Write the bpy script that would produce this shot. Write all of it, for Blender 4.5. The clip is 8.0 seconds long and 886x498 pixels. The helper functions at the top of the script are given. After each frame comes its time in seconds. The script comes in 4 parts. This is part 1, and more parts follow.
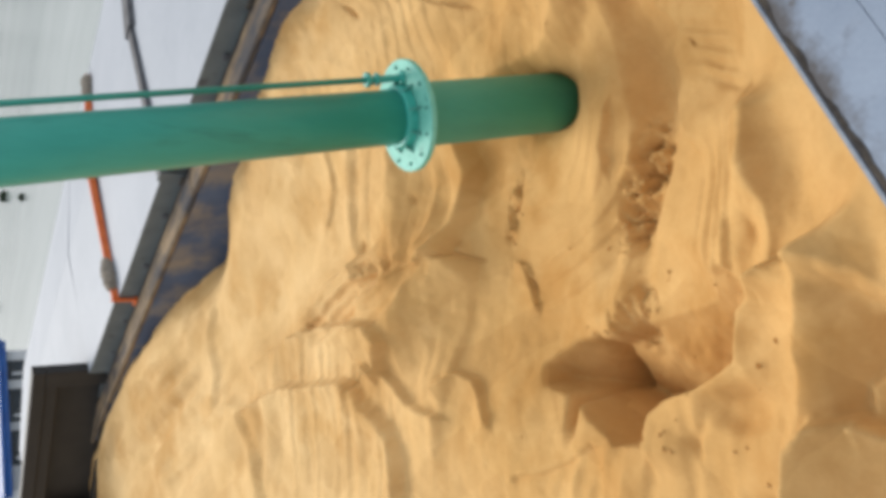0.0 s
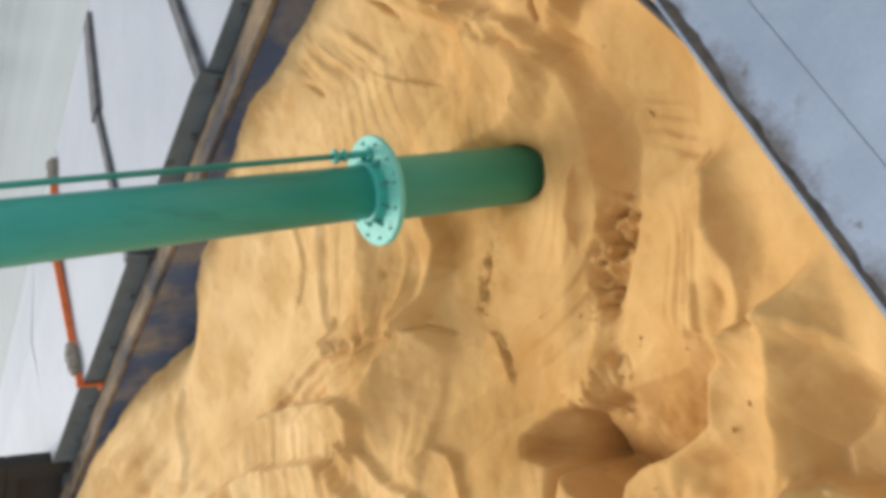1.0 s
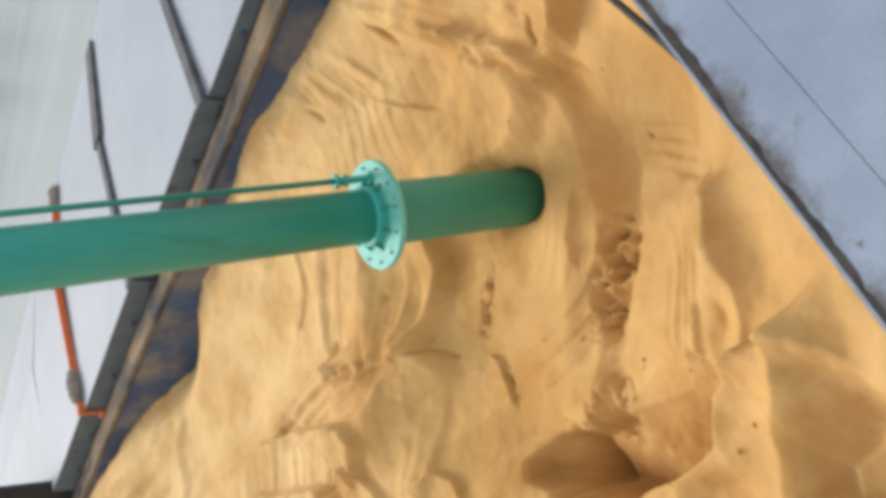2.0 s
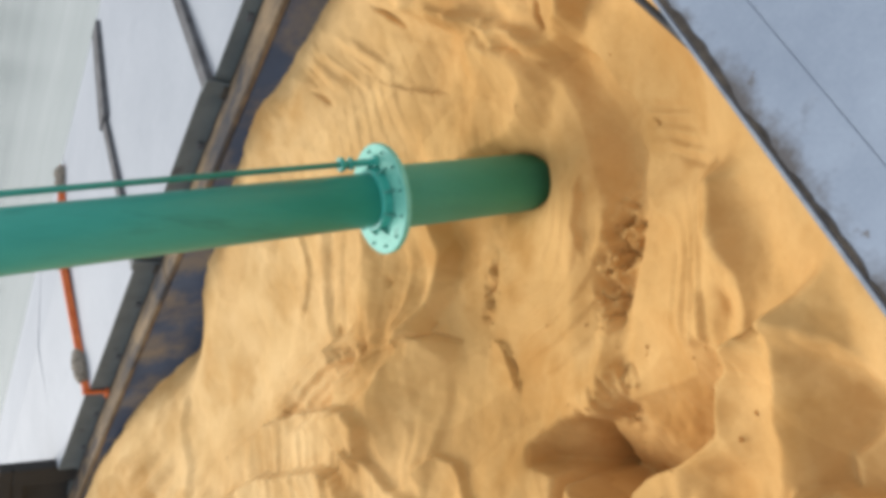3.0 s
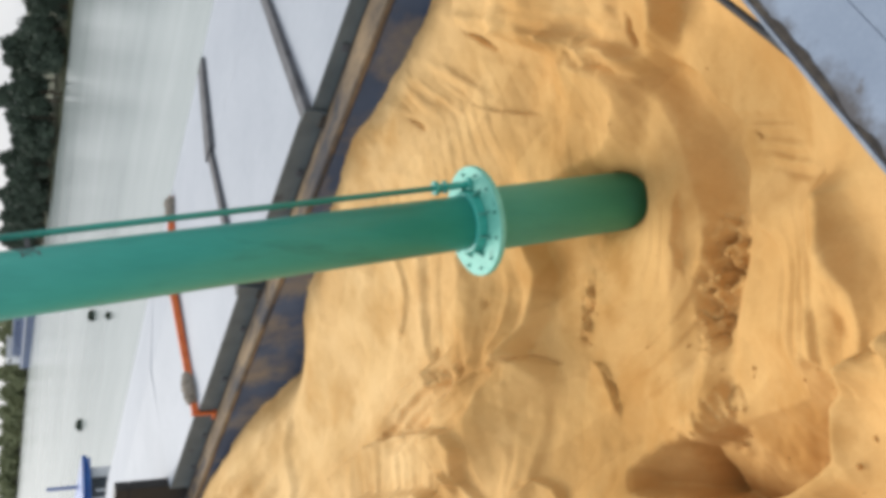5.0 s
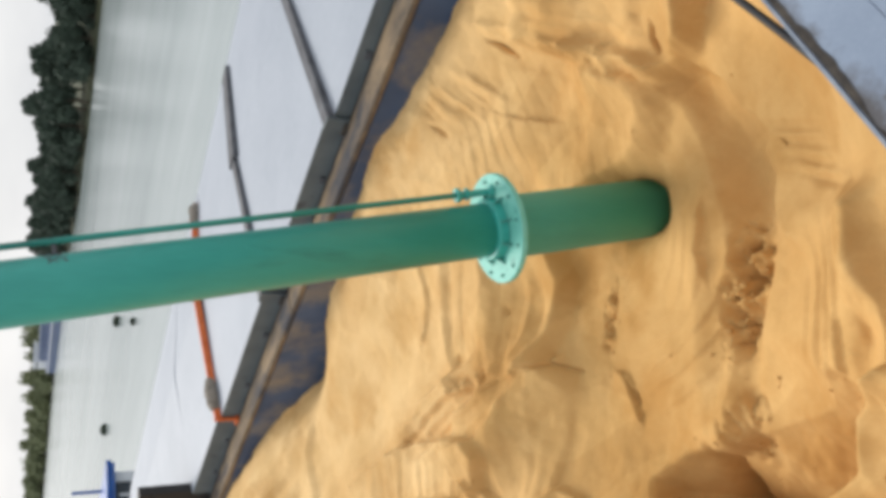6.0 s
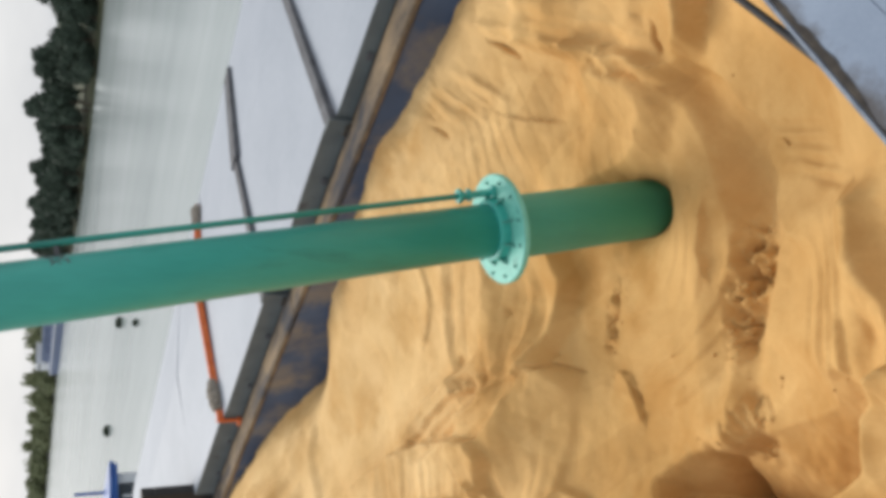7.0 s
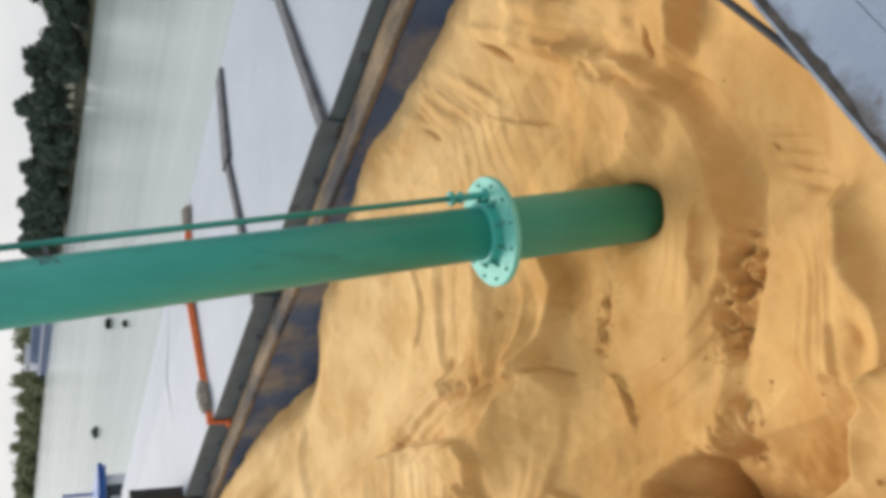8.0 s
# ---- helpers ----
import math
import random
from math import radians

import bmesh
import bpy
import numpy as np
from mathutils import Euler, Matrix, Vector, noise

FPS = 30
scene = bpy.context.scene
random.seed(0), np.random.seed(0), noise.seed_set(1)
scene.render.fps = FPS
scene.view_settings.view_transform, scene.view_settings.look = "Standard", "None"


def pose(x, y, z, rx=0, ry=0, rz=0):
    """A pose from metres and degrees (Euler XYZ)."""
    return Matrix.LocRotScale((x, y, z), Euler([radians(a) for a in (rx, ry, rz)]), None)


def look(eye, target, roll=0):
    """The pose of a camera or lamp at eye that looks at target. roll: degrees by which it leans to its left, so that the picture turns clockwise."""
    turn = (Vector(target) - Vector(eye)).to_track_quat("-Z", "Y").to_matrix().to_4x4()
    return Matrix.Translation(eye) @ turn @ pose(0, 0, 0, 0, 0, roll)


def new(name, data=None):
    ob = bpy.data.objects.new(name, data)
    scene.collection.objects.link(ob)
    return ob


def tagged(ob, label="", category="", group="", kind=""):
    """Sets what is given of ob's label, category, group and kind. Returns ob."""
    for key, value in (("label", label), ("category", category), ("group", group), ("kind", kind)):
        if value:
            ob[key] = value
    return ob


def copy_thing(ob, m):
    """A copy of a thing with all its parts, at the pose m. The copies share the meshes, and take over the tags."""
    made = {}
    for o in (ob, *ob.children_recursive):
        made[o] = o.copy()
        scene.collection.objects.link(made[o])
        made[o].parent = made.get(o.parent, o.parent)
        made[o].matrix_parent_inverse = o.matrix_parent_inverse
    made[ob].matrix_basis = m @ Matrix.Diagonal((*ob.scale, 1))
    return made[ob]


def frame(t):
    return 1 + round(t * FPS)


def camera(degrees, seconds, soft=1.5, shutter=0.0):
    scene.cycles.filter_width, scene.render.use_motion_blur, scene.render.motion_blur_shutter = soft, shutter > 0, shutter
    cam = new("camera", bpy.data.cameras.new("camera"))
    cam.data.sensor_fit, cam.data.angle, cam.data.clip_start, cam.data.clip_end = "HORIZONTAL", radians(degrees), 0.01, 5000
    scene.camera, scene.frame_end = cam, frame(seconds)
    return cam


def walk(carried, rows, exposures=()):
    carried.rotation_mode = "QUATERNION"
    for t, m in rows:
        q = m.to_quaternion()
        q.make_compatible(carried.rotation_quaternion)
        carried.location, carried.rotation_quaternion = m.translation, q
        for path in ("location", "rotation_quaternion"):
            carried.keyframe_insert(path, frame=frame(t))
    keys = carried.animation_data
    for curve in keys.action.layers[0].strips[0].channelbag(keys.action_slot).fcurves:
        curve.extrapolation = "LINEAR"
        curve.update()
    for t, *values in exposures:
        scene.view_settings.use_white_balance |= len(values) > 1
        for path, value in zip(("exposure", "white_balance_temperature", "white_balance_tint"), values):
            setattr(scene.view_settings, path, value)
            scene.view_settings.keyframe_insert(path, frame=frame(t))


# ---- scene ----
# A loading berth: an open barge hold full of yellow meal, an unloading pipe standing in it,
# a covered barge alongside, a river and its far bank. x runs along the barge, y across it.

# camera: held by hand over the end deck, turning only
EYE = (0.0, 0.0, 5.5)
cam = camera(56.5, 8.0, soft=4.6)
ROWS = [
    (0.0, 0.573, 57.365, -32.392), (0.5, 1.686, 56.763, -32.935), (1.0, 2.943, 55.373, -35.592),
    (1.5, 3.520, 54.838, -36.607), (1.7, 3.739, 55.539, -36.917), (2.8, 3.821, 55.269, -35.159),
    (3.0, 3.719, 55.776, -35.339), (3.5, 3.050, 56.396, -36.317), (4.0, 6.535, 59.538, -34.741),
    (4.5, 5.285, 61.234, -36.280), (4.7, 4.299, 61.696, -36.618), (6.0, 5.390, 63.925, -35.770),
    (6.5, 5.054, 64.284, -36.189), (7.0, 5.222, 64.078, -36.012), (7.5, 5.628, 63.779, -35.697),
    (8.0, 5.943, 63.448, -35.398)]
walk(cam, [(t, pose(*EYE, a, b, c)) for t, a, b, c in ROWS], [(0.0, 0.24), (3.0, 0.27), (4.5, 0.30), (6.0, 0.28), (6.5, 0.15), (7.5, 0.18), (8.0, 0.18)])

# ---- light: bright overcast ----
world = bpy.data.worlds.new("overcast_sky")
scene.world = world
world.use_nodes = True
SUN_EL, SUN_AZ = radians(40), radians(160)


def build_sky():
    nt = world.node_tree
    bg = nt.nodes["Background"]
    sky = nt.nodes.new("ShaderNodeTexSky")
    sky.sky_type = "NISHITA"
    sky.sun_disc = False
    sky.sun_elevation = SUN_EL
    sky.sun_rotation = math.pi / 2 - SUN_AZ
    sky.dust_density = 3.0
    co = nt.nodes.new("ShaderNodeTexCoord")
    mp = nt.nodes.new("ShaderNodeMapping")
    mp.inputs["Scale"].default_value = (1.5, 1.5, 5.0)
    cl = nt.nodes.new("ShaderNodeTexNoise")
    cl.inputs["Scale"].default_value = 2.2
    cl.inputs["Detail"].default_value = 6
    ramp = nt.nodes.new("ShaderNodeValToRGB")
    ramp.color_ramp.elements[0].position = 0.30
    ramp.color_ramp.elements[0].color = (6.9, 7.15, 7.5, 1)
    ramp.color_ramp.elements[1].position = 0.70
    ramp.color_ramp.elements[1].color = (9.1, 9.2, 9.3, 1)
    mix = nt.nodes.new("ShaderNodeMix")
    mix.data_type = "RGBA"
    mix.inputs["Factor"].default_value = 0.90
    nt.links.new(co.outputs["Generated"], mp.inputs["Vector"])
    nt.links.new(mp.outputs["Vector"], cl.inputs["Vector"])
    nt.links.new(cl.outputs["Fac"], ramp.inputs["Fac"])
    nt.links.new(sky.outputs["Color"], mix.inputs["A"])
    nt.links.new(ramp.outputs["Color"], mix.inputs["B"])
    nt.links.new(mix.outputs["Result"], bg.inputs["Color"])
    bg.inputs["Strength"].default_value = 0.090


build_sky()
sun = new("sun", bpy.data.lights.new("sun", "SUN"))
sun.data.energy, sun.data.angle, sun.data.color = 2.05, radians(30), (1.0, 0.95, 0.88)
SUN_DIR = Vector((math.cos(SUN_AZ) * math.cos(SUN_EL), math.sin(SUN_AZ) * math.cos(SUN_EL), math.sin(SUN_EL)))
sun.matrix_world = look(SUN_DIR * 60, (0, 0, 0))


# ---- materials ----
def surface(name, dark, light, scale=3.0, rough=0.6, bump=0.2, fine=60.0, metal=0.0, stretch=(1, 1, 1), spec=0.5, stain=None, stain_scale=1.5, stain_at=0.56, stain_soft=0.10):
    """A surface whose colour wanders between two tones, with fine grain and, if given, stains."""
    m = bpy.data.materials.new(name)
    m.use_nodes = True
    nt = m.node_tree
    bsdf = nt.nodes["Principled BSDF"]
    co = nt.nodes.new("ShaderNodeTexCoord")
    mp = nt.nodes.new("ShaderNodeMapping")
    mp.inputs["Scale"].default_value = stretch
    nt.links.new(co.outputs["Object"], mp.inputs["Vector"])

    def noise_node(s, detail):
        n = nt.nodes.new("ShaderNodeTexNoise")
        n.inputs["Scale"].default_value = s
        n.inputs["Detail"].default_value = detail
        n.inputs["Roughness"].default_value = 0.62
        nt.links.new(mp.outputs["Vector"], n.inputs["Vector"])
        return n
    big, small = noise_node(scale, 6), noise_node(fine, 4)
    add = nt.nodes.new("ShaderNodeMath")
    add.operation = "MULTIPLY_ADD"
    add.inputs[1].default_value = 0.3
    nt.links.new(small.outputs["Fac"], add.inputs[0])
    nt.links.new(big.outputs["Fac"], add.inputs[2])
    ramp = nt.nodes.new("ShaderNodeValToRGB")
    ramp.color_ramp.elements[0].position, ramp.color_ramp.elements[1].position = 0.45, 0.85
    ramp.color_ramp.elements[0].color, ramp.color_ramp.elements[1].color = (*dark, 1), (*light, 1)
    nt.links.new(add.outputs[0], ramp.inputs["Fac"])
    colour = ramp.outputs["Color"]
    if stain:
        sn = noise_node(stain_scale, 8)
        sr = nt.nodes.new("ShaderNodeValToRGB")
        sr.color_ramp.elements[0].position, sr.color_ramp.elements[1].position = stain_at, stain_at + stain_soft
        mix = nt.nodes.new("ShaderNodeMix")
        mix.data_type = "RGBA"
        mix.inputs["B"].default_value = (*stain, 1)
        nt.links.new(sn.outputs["Fac"], sr.inputs["Fac"])
        nt.links.new(sr.outputs["Color"], mix.inputs["Factor"])
        nt.links.new(colour, mix.inputs["A"])
        colour = mix.outputs["Result"]
    nt.links.new(colour, bsdf.inputs["Base Color"])
    bsdf.inputs["Roughness"].default_value = rough
    bsdf.inputs["Metallic"].default_value = metal
    bsdf.inputs["Specular IOR Level"].default_value = spec
    bp = nt.nodes.new("ShaderNodeBump")
    bp.inputs["Strength"].default_value = bump
    bp.inputs["Distance"].default_value = 0.02
    nt.links.new(add.outputs[0], bp.inputs["Height"])
    nt.links.new(bp.outputs["Normal"], bsdf.inputs["Normal"])
    return m


def build_meal_material(base):
    """The meal, with fresh-cut and dusty patches of slightly different tone."""
    nt = base.node_tree
    bsdf = nt.nodes["Principled BSDF"]
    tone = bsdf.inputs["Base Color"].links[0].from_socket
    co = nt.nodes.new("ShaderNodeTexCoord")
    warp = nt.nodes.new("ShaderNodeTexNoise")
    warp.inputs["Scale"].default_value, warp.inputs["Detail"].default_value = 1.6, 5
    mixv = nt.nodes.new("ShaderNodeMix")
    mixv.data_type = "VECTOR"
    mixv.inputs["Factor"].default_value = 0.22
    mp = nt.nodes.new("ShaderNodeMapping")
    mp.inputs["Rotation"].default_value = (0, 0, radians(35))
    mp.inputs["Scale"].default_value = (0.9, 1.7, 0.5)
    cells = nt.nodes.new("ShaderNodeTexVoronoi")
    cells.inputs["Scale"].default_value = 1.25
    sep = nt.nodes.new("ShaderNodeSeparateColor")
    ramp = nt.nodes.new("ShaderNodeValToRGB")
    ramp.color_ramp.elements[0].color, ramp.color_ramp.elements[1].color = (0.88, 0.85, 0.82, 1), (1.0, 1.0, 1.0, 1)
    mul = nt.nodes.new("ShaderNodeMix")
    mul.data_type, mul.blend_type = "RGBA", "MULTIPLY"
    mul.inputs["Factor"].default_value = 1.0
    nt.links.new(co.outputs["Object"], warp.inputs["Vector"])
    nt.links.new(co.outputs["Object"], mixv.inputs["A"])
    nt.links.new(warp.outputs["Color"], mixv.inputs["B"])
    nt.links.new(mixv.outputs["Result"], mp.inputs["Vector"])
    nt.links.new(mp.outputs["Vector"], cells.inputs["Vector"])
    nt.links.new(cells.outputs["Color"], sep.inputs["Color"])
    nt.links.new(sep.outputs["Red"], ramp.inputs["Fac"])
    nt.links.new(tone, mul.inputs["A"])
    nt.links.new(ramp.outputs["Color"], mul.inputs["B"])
    # damp, freshly dug meal plus painted-in shade of the working hollow, dry crust elsewhere
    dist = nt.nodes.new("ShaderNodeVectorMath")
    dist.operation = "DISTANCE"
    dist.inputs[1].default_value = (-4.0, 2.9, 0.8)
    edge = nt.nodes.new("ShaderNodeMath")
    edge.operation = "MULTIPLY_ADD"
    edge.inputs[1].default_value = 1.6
    damp_shade = nt.nodes.new("ShaderNodeValToRGB")
    damp_shade.color_ramp.elements[0].position, damp_shade.color_ramp.elements[1].position = 0.34, 0.62
    damp_shade.color_ramp.elements[0].color, damp_shade.color_ramp.elements[1].color = (0.945, 0.832, 0.685, 1), (1.08, 1.06, 1.06, 1)
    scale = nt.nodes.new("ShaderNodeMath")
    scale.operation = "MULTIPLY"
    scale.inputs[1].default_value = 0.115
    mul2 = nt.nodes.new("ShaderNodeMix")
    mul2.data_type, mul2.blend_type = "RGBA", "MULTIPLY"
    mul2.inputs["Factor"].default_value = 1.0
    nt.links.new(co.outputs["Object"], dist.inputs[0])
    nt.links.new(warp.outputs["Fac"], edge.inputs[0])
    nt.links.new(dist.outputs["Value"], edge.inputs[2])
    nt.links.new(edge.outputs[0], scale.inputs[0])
    nt.links.new(scale.outputs[0], damp_shade.inputs["Fac"])
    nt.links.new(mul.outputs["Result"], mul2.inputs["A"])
    nt.links.new(damp_shade.outputs["Color"], mul2.inputs["B"])
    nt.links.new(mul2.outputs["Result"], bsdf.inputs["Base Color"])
    return base


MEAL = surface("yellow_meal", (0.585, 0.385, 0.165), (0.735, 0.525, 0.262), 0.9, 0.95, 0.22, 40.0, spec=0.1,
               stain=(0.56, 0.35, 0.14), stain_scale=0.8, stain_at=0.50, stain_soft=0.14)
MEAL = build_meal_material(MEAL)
CLOD = surface("damp_meal", (0.42, 0.24, 0.085), (0.60, 0.365, 0.145), 9, 0.95, 0.6, 70.0, spec=0.1)
TEAL = surface("teal_paint", (0.032, 0.31, 0.262), (0.05, 0.41, 0.345), 2.2, 0.42, 0.06, 30.0,
               stretch=(1, 1, 0.2), stain=(0.016, 0.18, 0.15), stain_scale=2.2, stain_at=0.56, stain_soft=0.12)
TEAL_LOW = surface("dusty_teal_paint", (0.044, 0.30, 0.25), (0.062, 0.38, 0.315), 2.5, 0.55, 0.06, 30.0, stretch=(1, 1, 0.3))
TEAL_PALE = surface("weathered_teal_paint", (0.12, 0.45, 0.37), (0.20, 0.57, 0.48), 8.0, 0.5, 0.12, 50.0,
                    stain=(0.05, 0.29, 0.23), stain_scale=9.0, stain_at=0.60)
BOLT = surface("dull_bolt_steel", (0.03, 0.19, 0.155), (0.07, 0.29, 0.24), 20, 0.5, 0.1)
RUBBER = surface("black_rubber", (0.012, 0.012, 0.013), (0.04, 0.04, 0.042), 6, 0.55, 0.2)
HOLD_BLUE = surface("scuffed_blue_paint", (0.024, 0.050, 0.115), (0.055, 0.095, 0.185), 1.3, 0.6, 0.2, 30.0,
                    stain=(0.23, 0.195, 0.155), stain_scale=0.9, stain_at=0.44, stain_soft=0.22)
LEDGE = surface("dusty_steel_ledge", (0.07, 0.056, 0.043), (0.31, 0.222, 0.13), 2.6, 0.9, 0.4, 22.0,
                stretch=(0.45, 1, 1), stain=(0.040, 0.042, 0.052), stain_scale=2.2, stain_at=0.50, stain_soft=0.16)
DECK = surface("blue_grey_deck_paint", (0.19, 0.24, 0.325), (0.27, 0.33, 0.425), 1.3, 0.7, 0.12, 40.0,
               stain=(0.12, 0.115, 0.12), stain_scale=5.5, stain_at=0.64, stain_soft=0.06)
DIRT = surface("caked_black_dirt", (0.020, 0.018, 0.018), (0.085, 0.07, 0.055), 7, 0.9, 0.9, 40.0)


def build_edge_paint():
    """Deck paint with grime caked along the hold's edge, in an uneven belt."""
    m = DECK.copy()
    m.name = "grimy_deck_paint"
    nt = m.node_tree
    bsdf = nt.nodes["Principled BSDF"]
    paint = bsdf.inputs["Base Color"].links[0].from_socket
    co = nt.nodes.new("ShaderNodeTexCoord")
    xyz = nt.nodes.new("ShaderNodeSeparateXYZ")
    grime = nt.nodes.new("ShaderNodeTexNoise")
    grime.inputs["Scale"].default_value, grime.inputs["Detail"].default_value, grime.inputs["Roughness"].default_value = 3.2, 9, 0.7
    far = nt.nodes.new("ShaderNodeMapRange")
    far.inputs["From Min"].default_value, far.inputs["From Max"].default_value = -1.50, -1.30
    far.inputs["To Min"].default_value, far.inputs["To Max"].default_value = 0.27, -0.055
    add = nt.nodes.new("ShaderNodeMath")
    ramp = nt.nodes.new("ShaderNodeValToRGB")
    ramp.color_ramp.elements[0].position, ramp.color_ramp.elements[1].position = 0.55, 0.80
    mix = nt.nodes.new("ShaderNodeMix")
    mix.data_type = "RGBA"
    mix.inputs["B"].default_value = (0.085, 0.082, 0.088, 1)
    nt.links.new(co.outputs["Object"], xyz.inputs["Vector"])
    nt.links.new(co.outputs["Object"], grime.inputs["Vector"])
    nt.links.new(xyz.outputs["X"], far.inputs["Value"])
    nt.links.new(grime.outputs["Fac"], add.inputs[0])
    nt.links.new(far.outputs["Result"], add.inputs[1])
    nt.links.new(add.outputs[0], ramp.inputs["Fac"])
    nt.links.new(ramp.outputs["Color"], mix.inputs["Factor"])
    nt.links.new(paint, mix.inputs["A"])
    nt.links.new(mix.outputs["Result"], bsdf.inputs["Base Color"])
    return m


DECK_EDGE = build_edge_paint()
STEEL_EDGE = surface("worn_steel_edge", (0.14, 0.17, 0.22), (0.30, 0.34, 0.40), 6, 0.7, 0.1)
COVER = surface("white_cover_paint", (0.305, 0.34, 0.395), (0.365, 0.40, 0.455), 0.5, 0.62, 0.03, 8.0,
                stain=(0.29, 0.325, 0.38), stain_scale=0.8, stain_at=0.58, stain_soft=0.2)
SKIRT = surface("grey_cover_edge", (0.085, 0.105, 0.115), (0.13, 0.155, 0.165), 2.5, 0.6, 0.1, 40.0,
                stain=(0.05, 0.05, 0.055), stain_scale=3.0, stain_at=0.62)
STRIP = surface("dark_joint_strip", (0.035, 0.036, 0.042), (0.13, 0.135, 0.15), 3.5, 0.7, 0.4, 30.0)
ORANGE = surface("orange_joint_strip", (0.55, 0.10, 0.02), (0.75, 0.19, 0.05), 4, 0.6, 0.2)
FRAY = surface("frayed_grey_cloth", (0.16, 0.14, 0.115), (0.36, 0.32, 0.27), 14, 0.95, 0.8)
BLACK_STEEL = surface("black_steel", (0.005, 0.0045, 0.0045), (0.016, 0.014, 0.013), 2.0, 0.55, 0.2, 20.0)
HULL = surface("dark_hull_paint", (0.03, 0.033, 0.038), (0.07, 0.075, 0.085), 1.0, 0.6, 0.2)
BOAT_WHITE = surface("white_boat_paint", (0.60, 0.63, 0.67), (0.72, 0.74, 0.77), 1.5, 0.35, 0.05)
BOAT_BLUE = surface("blue_boat_paint", (0.012, 0.07, 0.30), (0.03, 0.13, 0.42), 1.5, 0.35, 0.05)
SHIP_BLUE = surface("faded_blue_ship_paint", (0.06, 0.10, 0.22), (0.12, 0.17, 0.30), 0.3, 0.5, 0.05)
GLASS_DARK = surface("dark_cabin_glass", (0.010, 0.016, 0.026), (0.03, 0.045, 0.065), 1.0, 0.08, 0.0)
BARK = surface("bark", (0.05, 0.04, 0.03), (0.12, 0.095, 0.07), 4, 0.9, 0.5)
LEAF_DARK = surface("dark_foliage", (0.042, 0.066, 0.050), (0.085, 0.12, 0.085), 0.6, 0.7, 0.0)
LEAF_PALE = surface("pale_foliage", (0.13, 0.155, 0.075), (0.26, 0.28, 0.15), 0.35, 0.7, 0.0)
WEED = surface("water_weed", (0.012, 0.028, 0.012), (0.03, 0.06, 0.025), 3, 0.6, 0.0)
BANK = surface("grassy_bank", (0.03, 0.04, 0.018), (0.08, 0.085, 0.042), 0.12, 0.95, 0.5)


def build_water_material():
    m = bpy.data.materials.new("river_water")
    m.use_nodes = True
    nt = m.node_tree
    bsdf = nt.nodes["Principled BSDF"]
    co = nt.nodes.new("ShaderNodeTexCoord")
    mp = nt.nodes.new("ShaderNodeMapping")
    mp.inputs["Rotation"].default_value = (0, 0, radians(18))
    mp.inputs["Scale"].default_value = (0.25, 1.0, 1.0)
    n1 = nt.nodes.new("ShaderNodeTexNoise")
    n1.inputs["Scale"].default_value, n1.inputs["Detail"].default_value = 0.9, 5
    n2 = nt.nodes.new("ShaderNodeTexNoise")
    n2.inputs["Scale"].default_value, n2.inputs["Detail"].default_value = 0.045, 4
    ramp = nt.nodes.new("ShaderNodeValToRGB")
    ramp.color_ramp.elements[0].position, ramp.color_ramp.elements[1].position = 0.35, 0.7
    ramp.color_ramp.elements[0].color, ramp.color_ramp.elements[1].color = (0.19, 0.238, 0.238, 1), (0.36, 0.405, 0.408, 1)
    bp = nt.nodes.new("ShaderNodeBump")
    bp.inputs["Strength"].default_value, bp.inputs["Distance"].default_value = 0.22, 0.10
    nt.links.new(co.outputs["Object"], mp.inputs["Vector"])
    nt.links.new(mp.outputs["Vector"], n1.inputs["Vector"])
    nt.links.new(mp.outputs["Vector"], n2.inputs["Vector"])
    thin = nt.nodes.new("ShaderNodeMapping")
    thin.inputs["Rotation"].default_value = (0, 0, radians(4))
    thin.inputs["Scale"].default_value = (0.07, 0.40, 1.0)
    n3 = nt.nodes.new("ShaderNodeTexNoise")
    n3.inputs["Scale"].default_value, n3.inputs["Detail"].default_value, n3.inputs["Roughness"].default_value = 1.0, 7, 0.7
    both = nt.nodes.new("ShaderNodeMath")
    both.operation = "MULTIPLY_ADD"
    both.inputs[1].default_value = 0.34
    less = nt.nodes.new("ShaderNodeMath")
    less.operation = "SUBTRACT"
    less.inputs[1].default_value = 0.15
    nt.links.new(co.outputs["Object"], thin.inputs["Vector"])
    nt.links.new(thin.outputs["Vector"], n3.inputs["Vector"])
    nt.links.new(n3.outputs["Fac"], both.inputs[0])
    nt.links.new(n2.outputs["Fac"], both.inputs[2])
    nt.links.new(both.outputs[0], less.inputs[0])
    nt.links.new(less.outputs[0], ramp.inputs["Fac"])
    nt.links.new(ramp.outputs["Color"], bsdf.inputs["Base Color"])
    nt.links.new(n1.outputs["Fac"], bp.inputs["Height"])
    nt.links.new(bp.outputs["Normal"], bsdf.inputs["Normal"])
    bsdf.inputs["Roughness"].default_value = 0.22
    bsdf.inputs["IOR"].default_value = 1.33
    return m


WATER = build_water_material()


# ---- mesh helpers ----
def part(name, bm, material, parent=None, label="", smooth=False):
    """Links a bmesh as one mesh object, under parent if one is given."""
    me = bpy.data.meshes.new(name)
    bm.normal_update()
    bm.to_mesh(me)
    bm.free()
    me.materials.append(material)
    if smooth:
        me.polygons.foreach_set("use_smooth", [True] * len(me.polygons))
    ob = new(name, me)
    if parent is not None:
        ob.parent = parent
        ob.matrix_parent_inverse = parent.matrix_world.inverted()
    if label:
        ob["label"] = label
    return ob


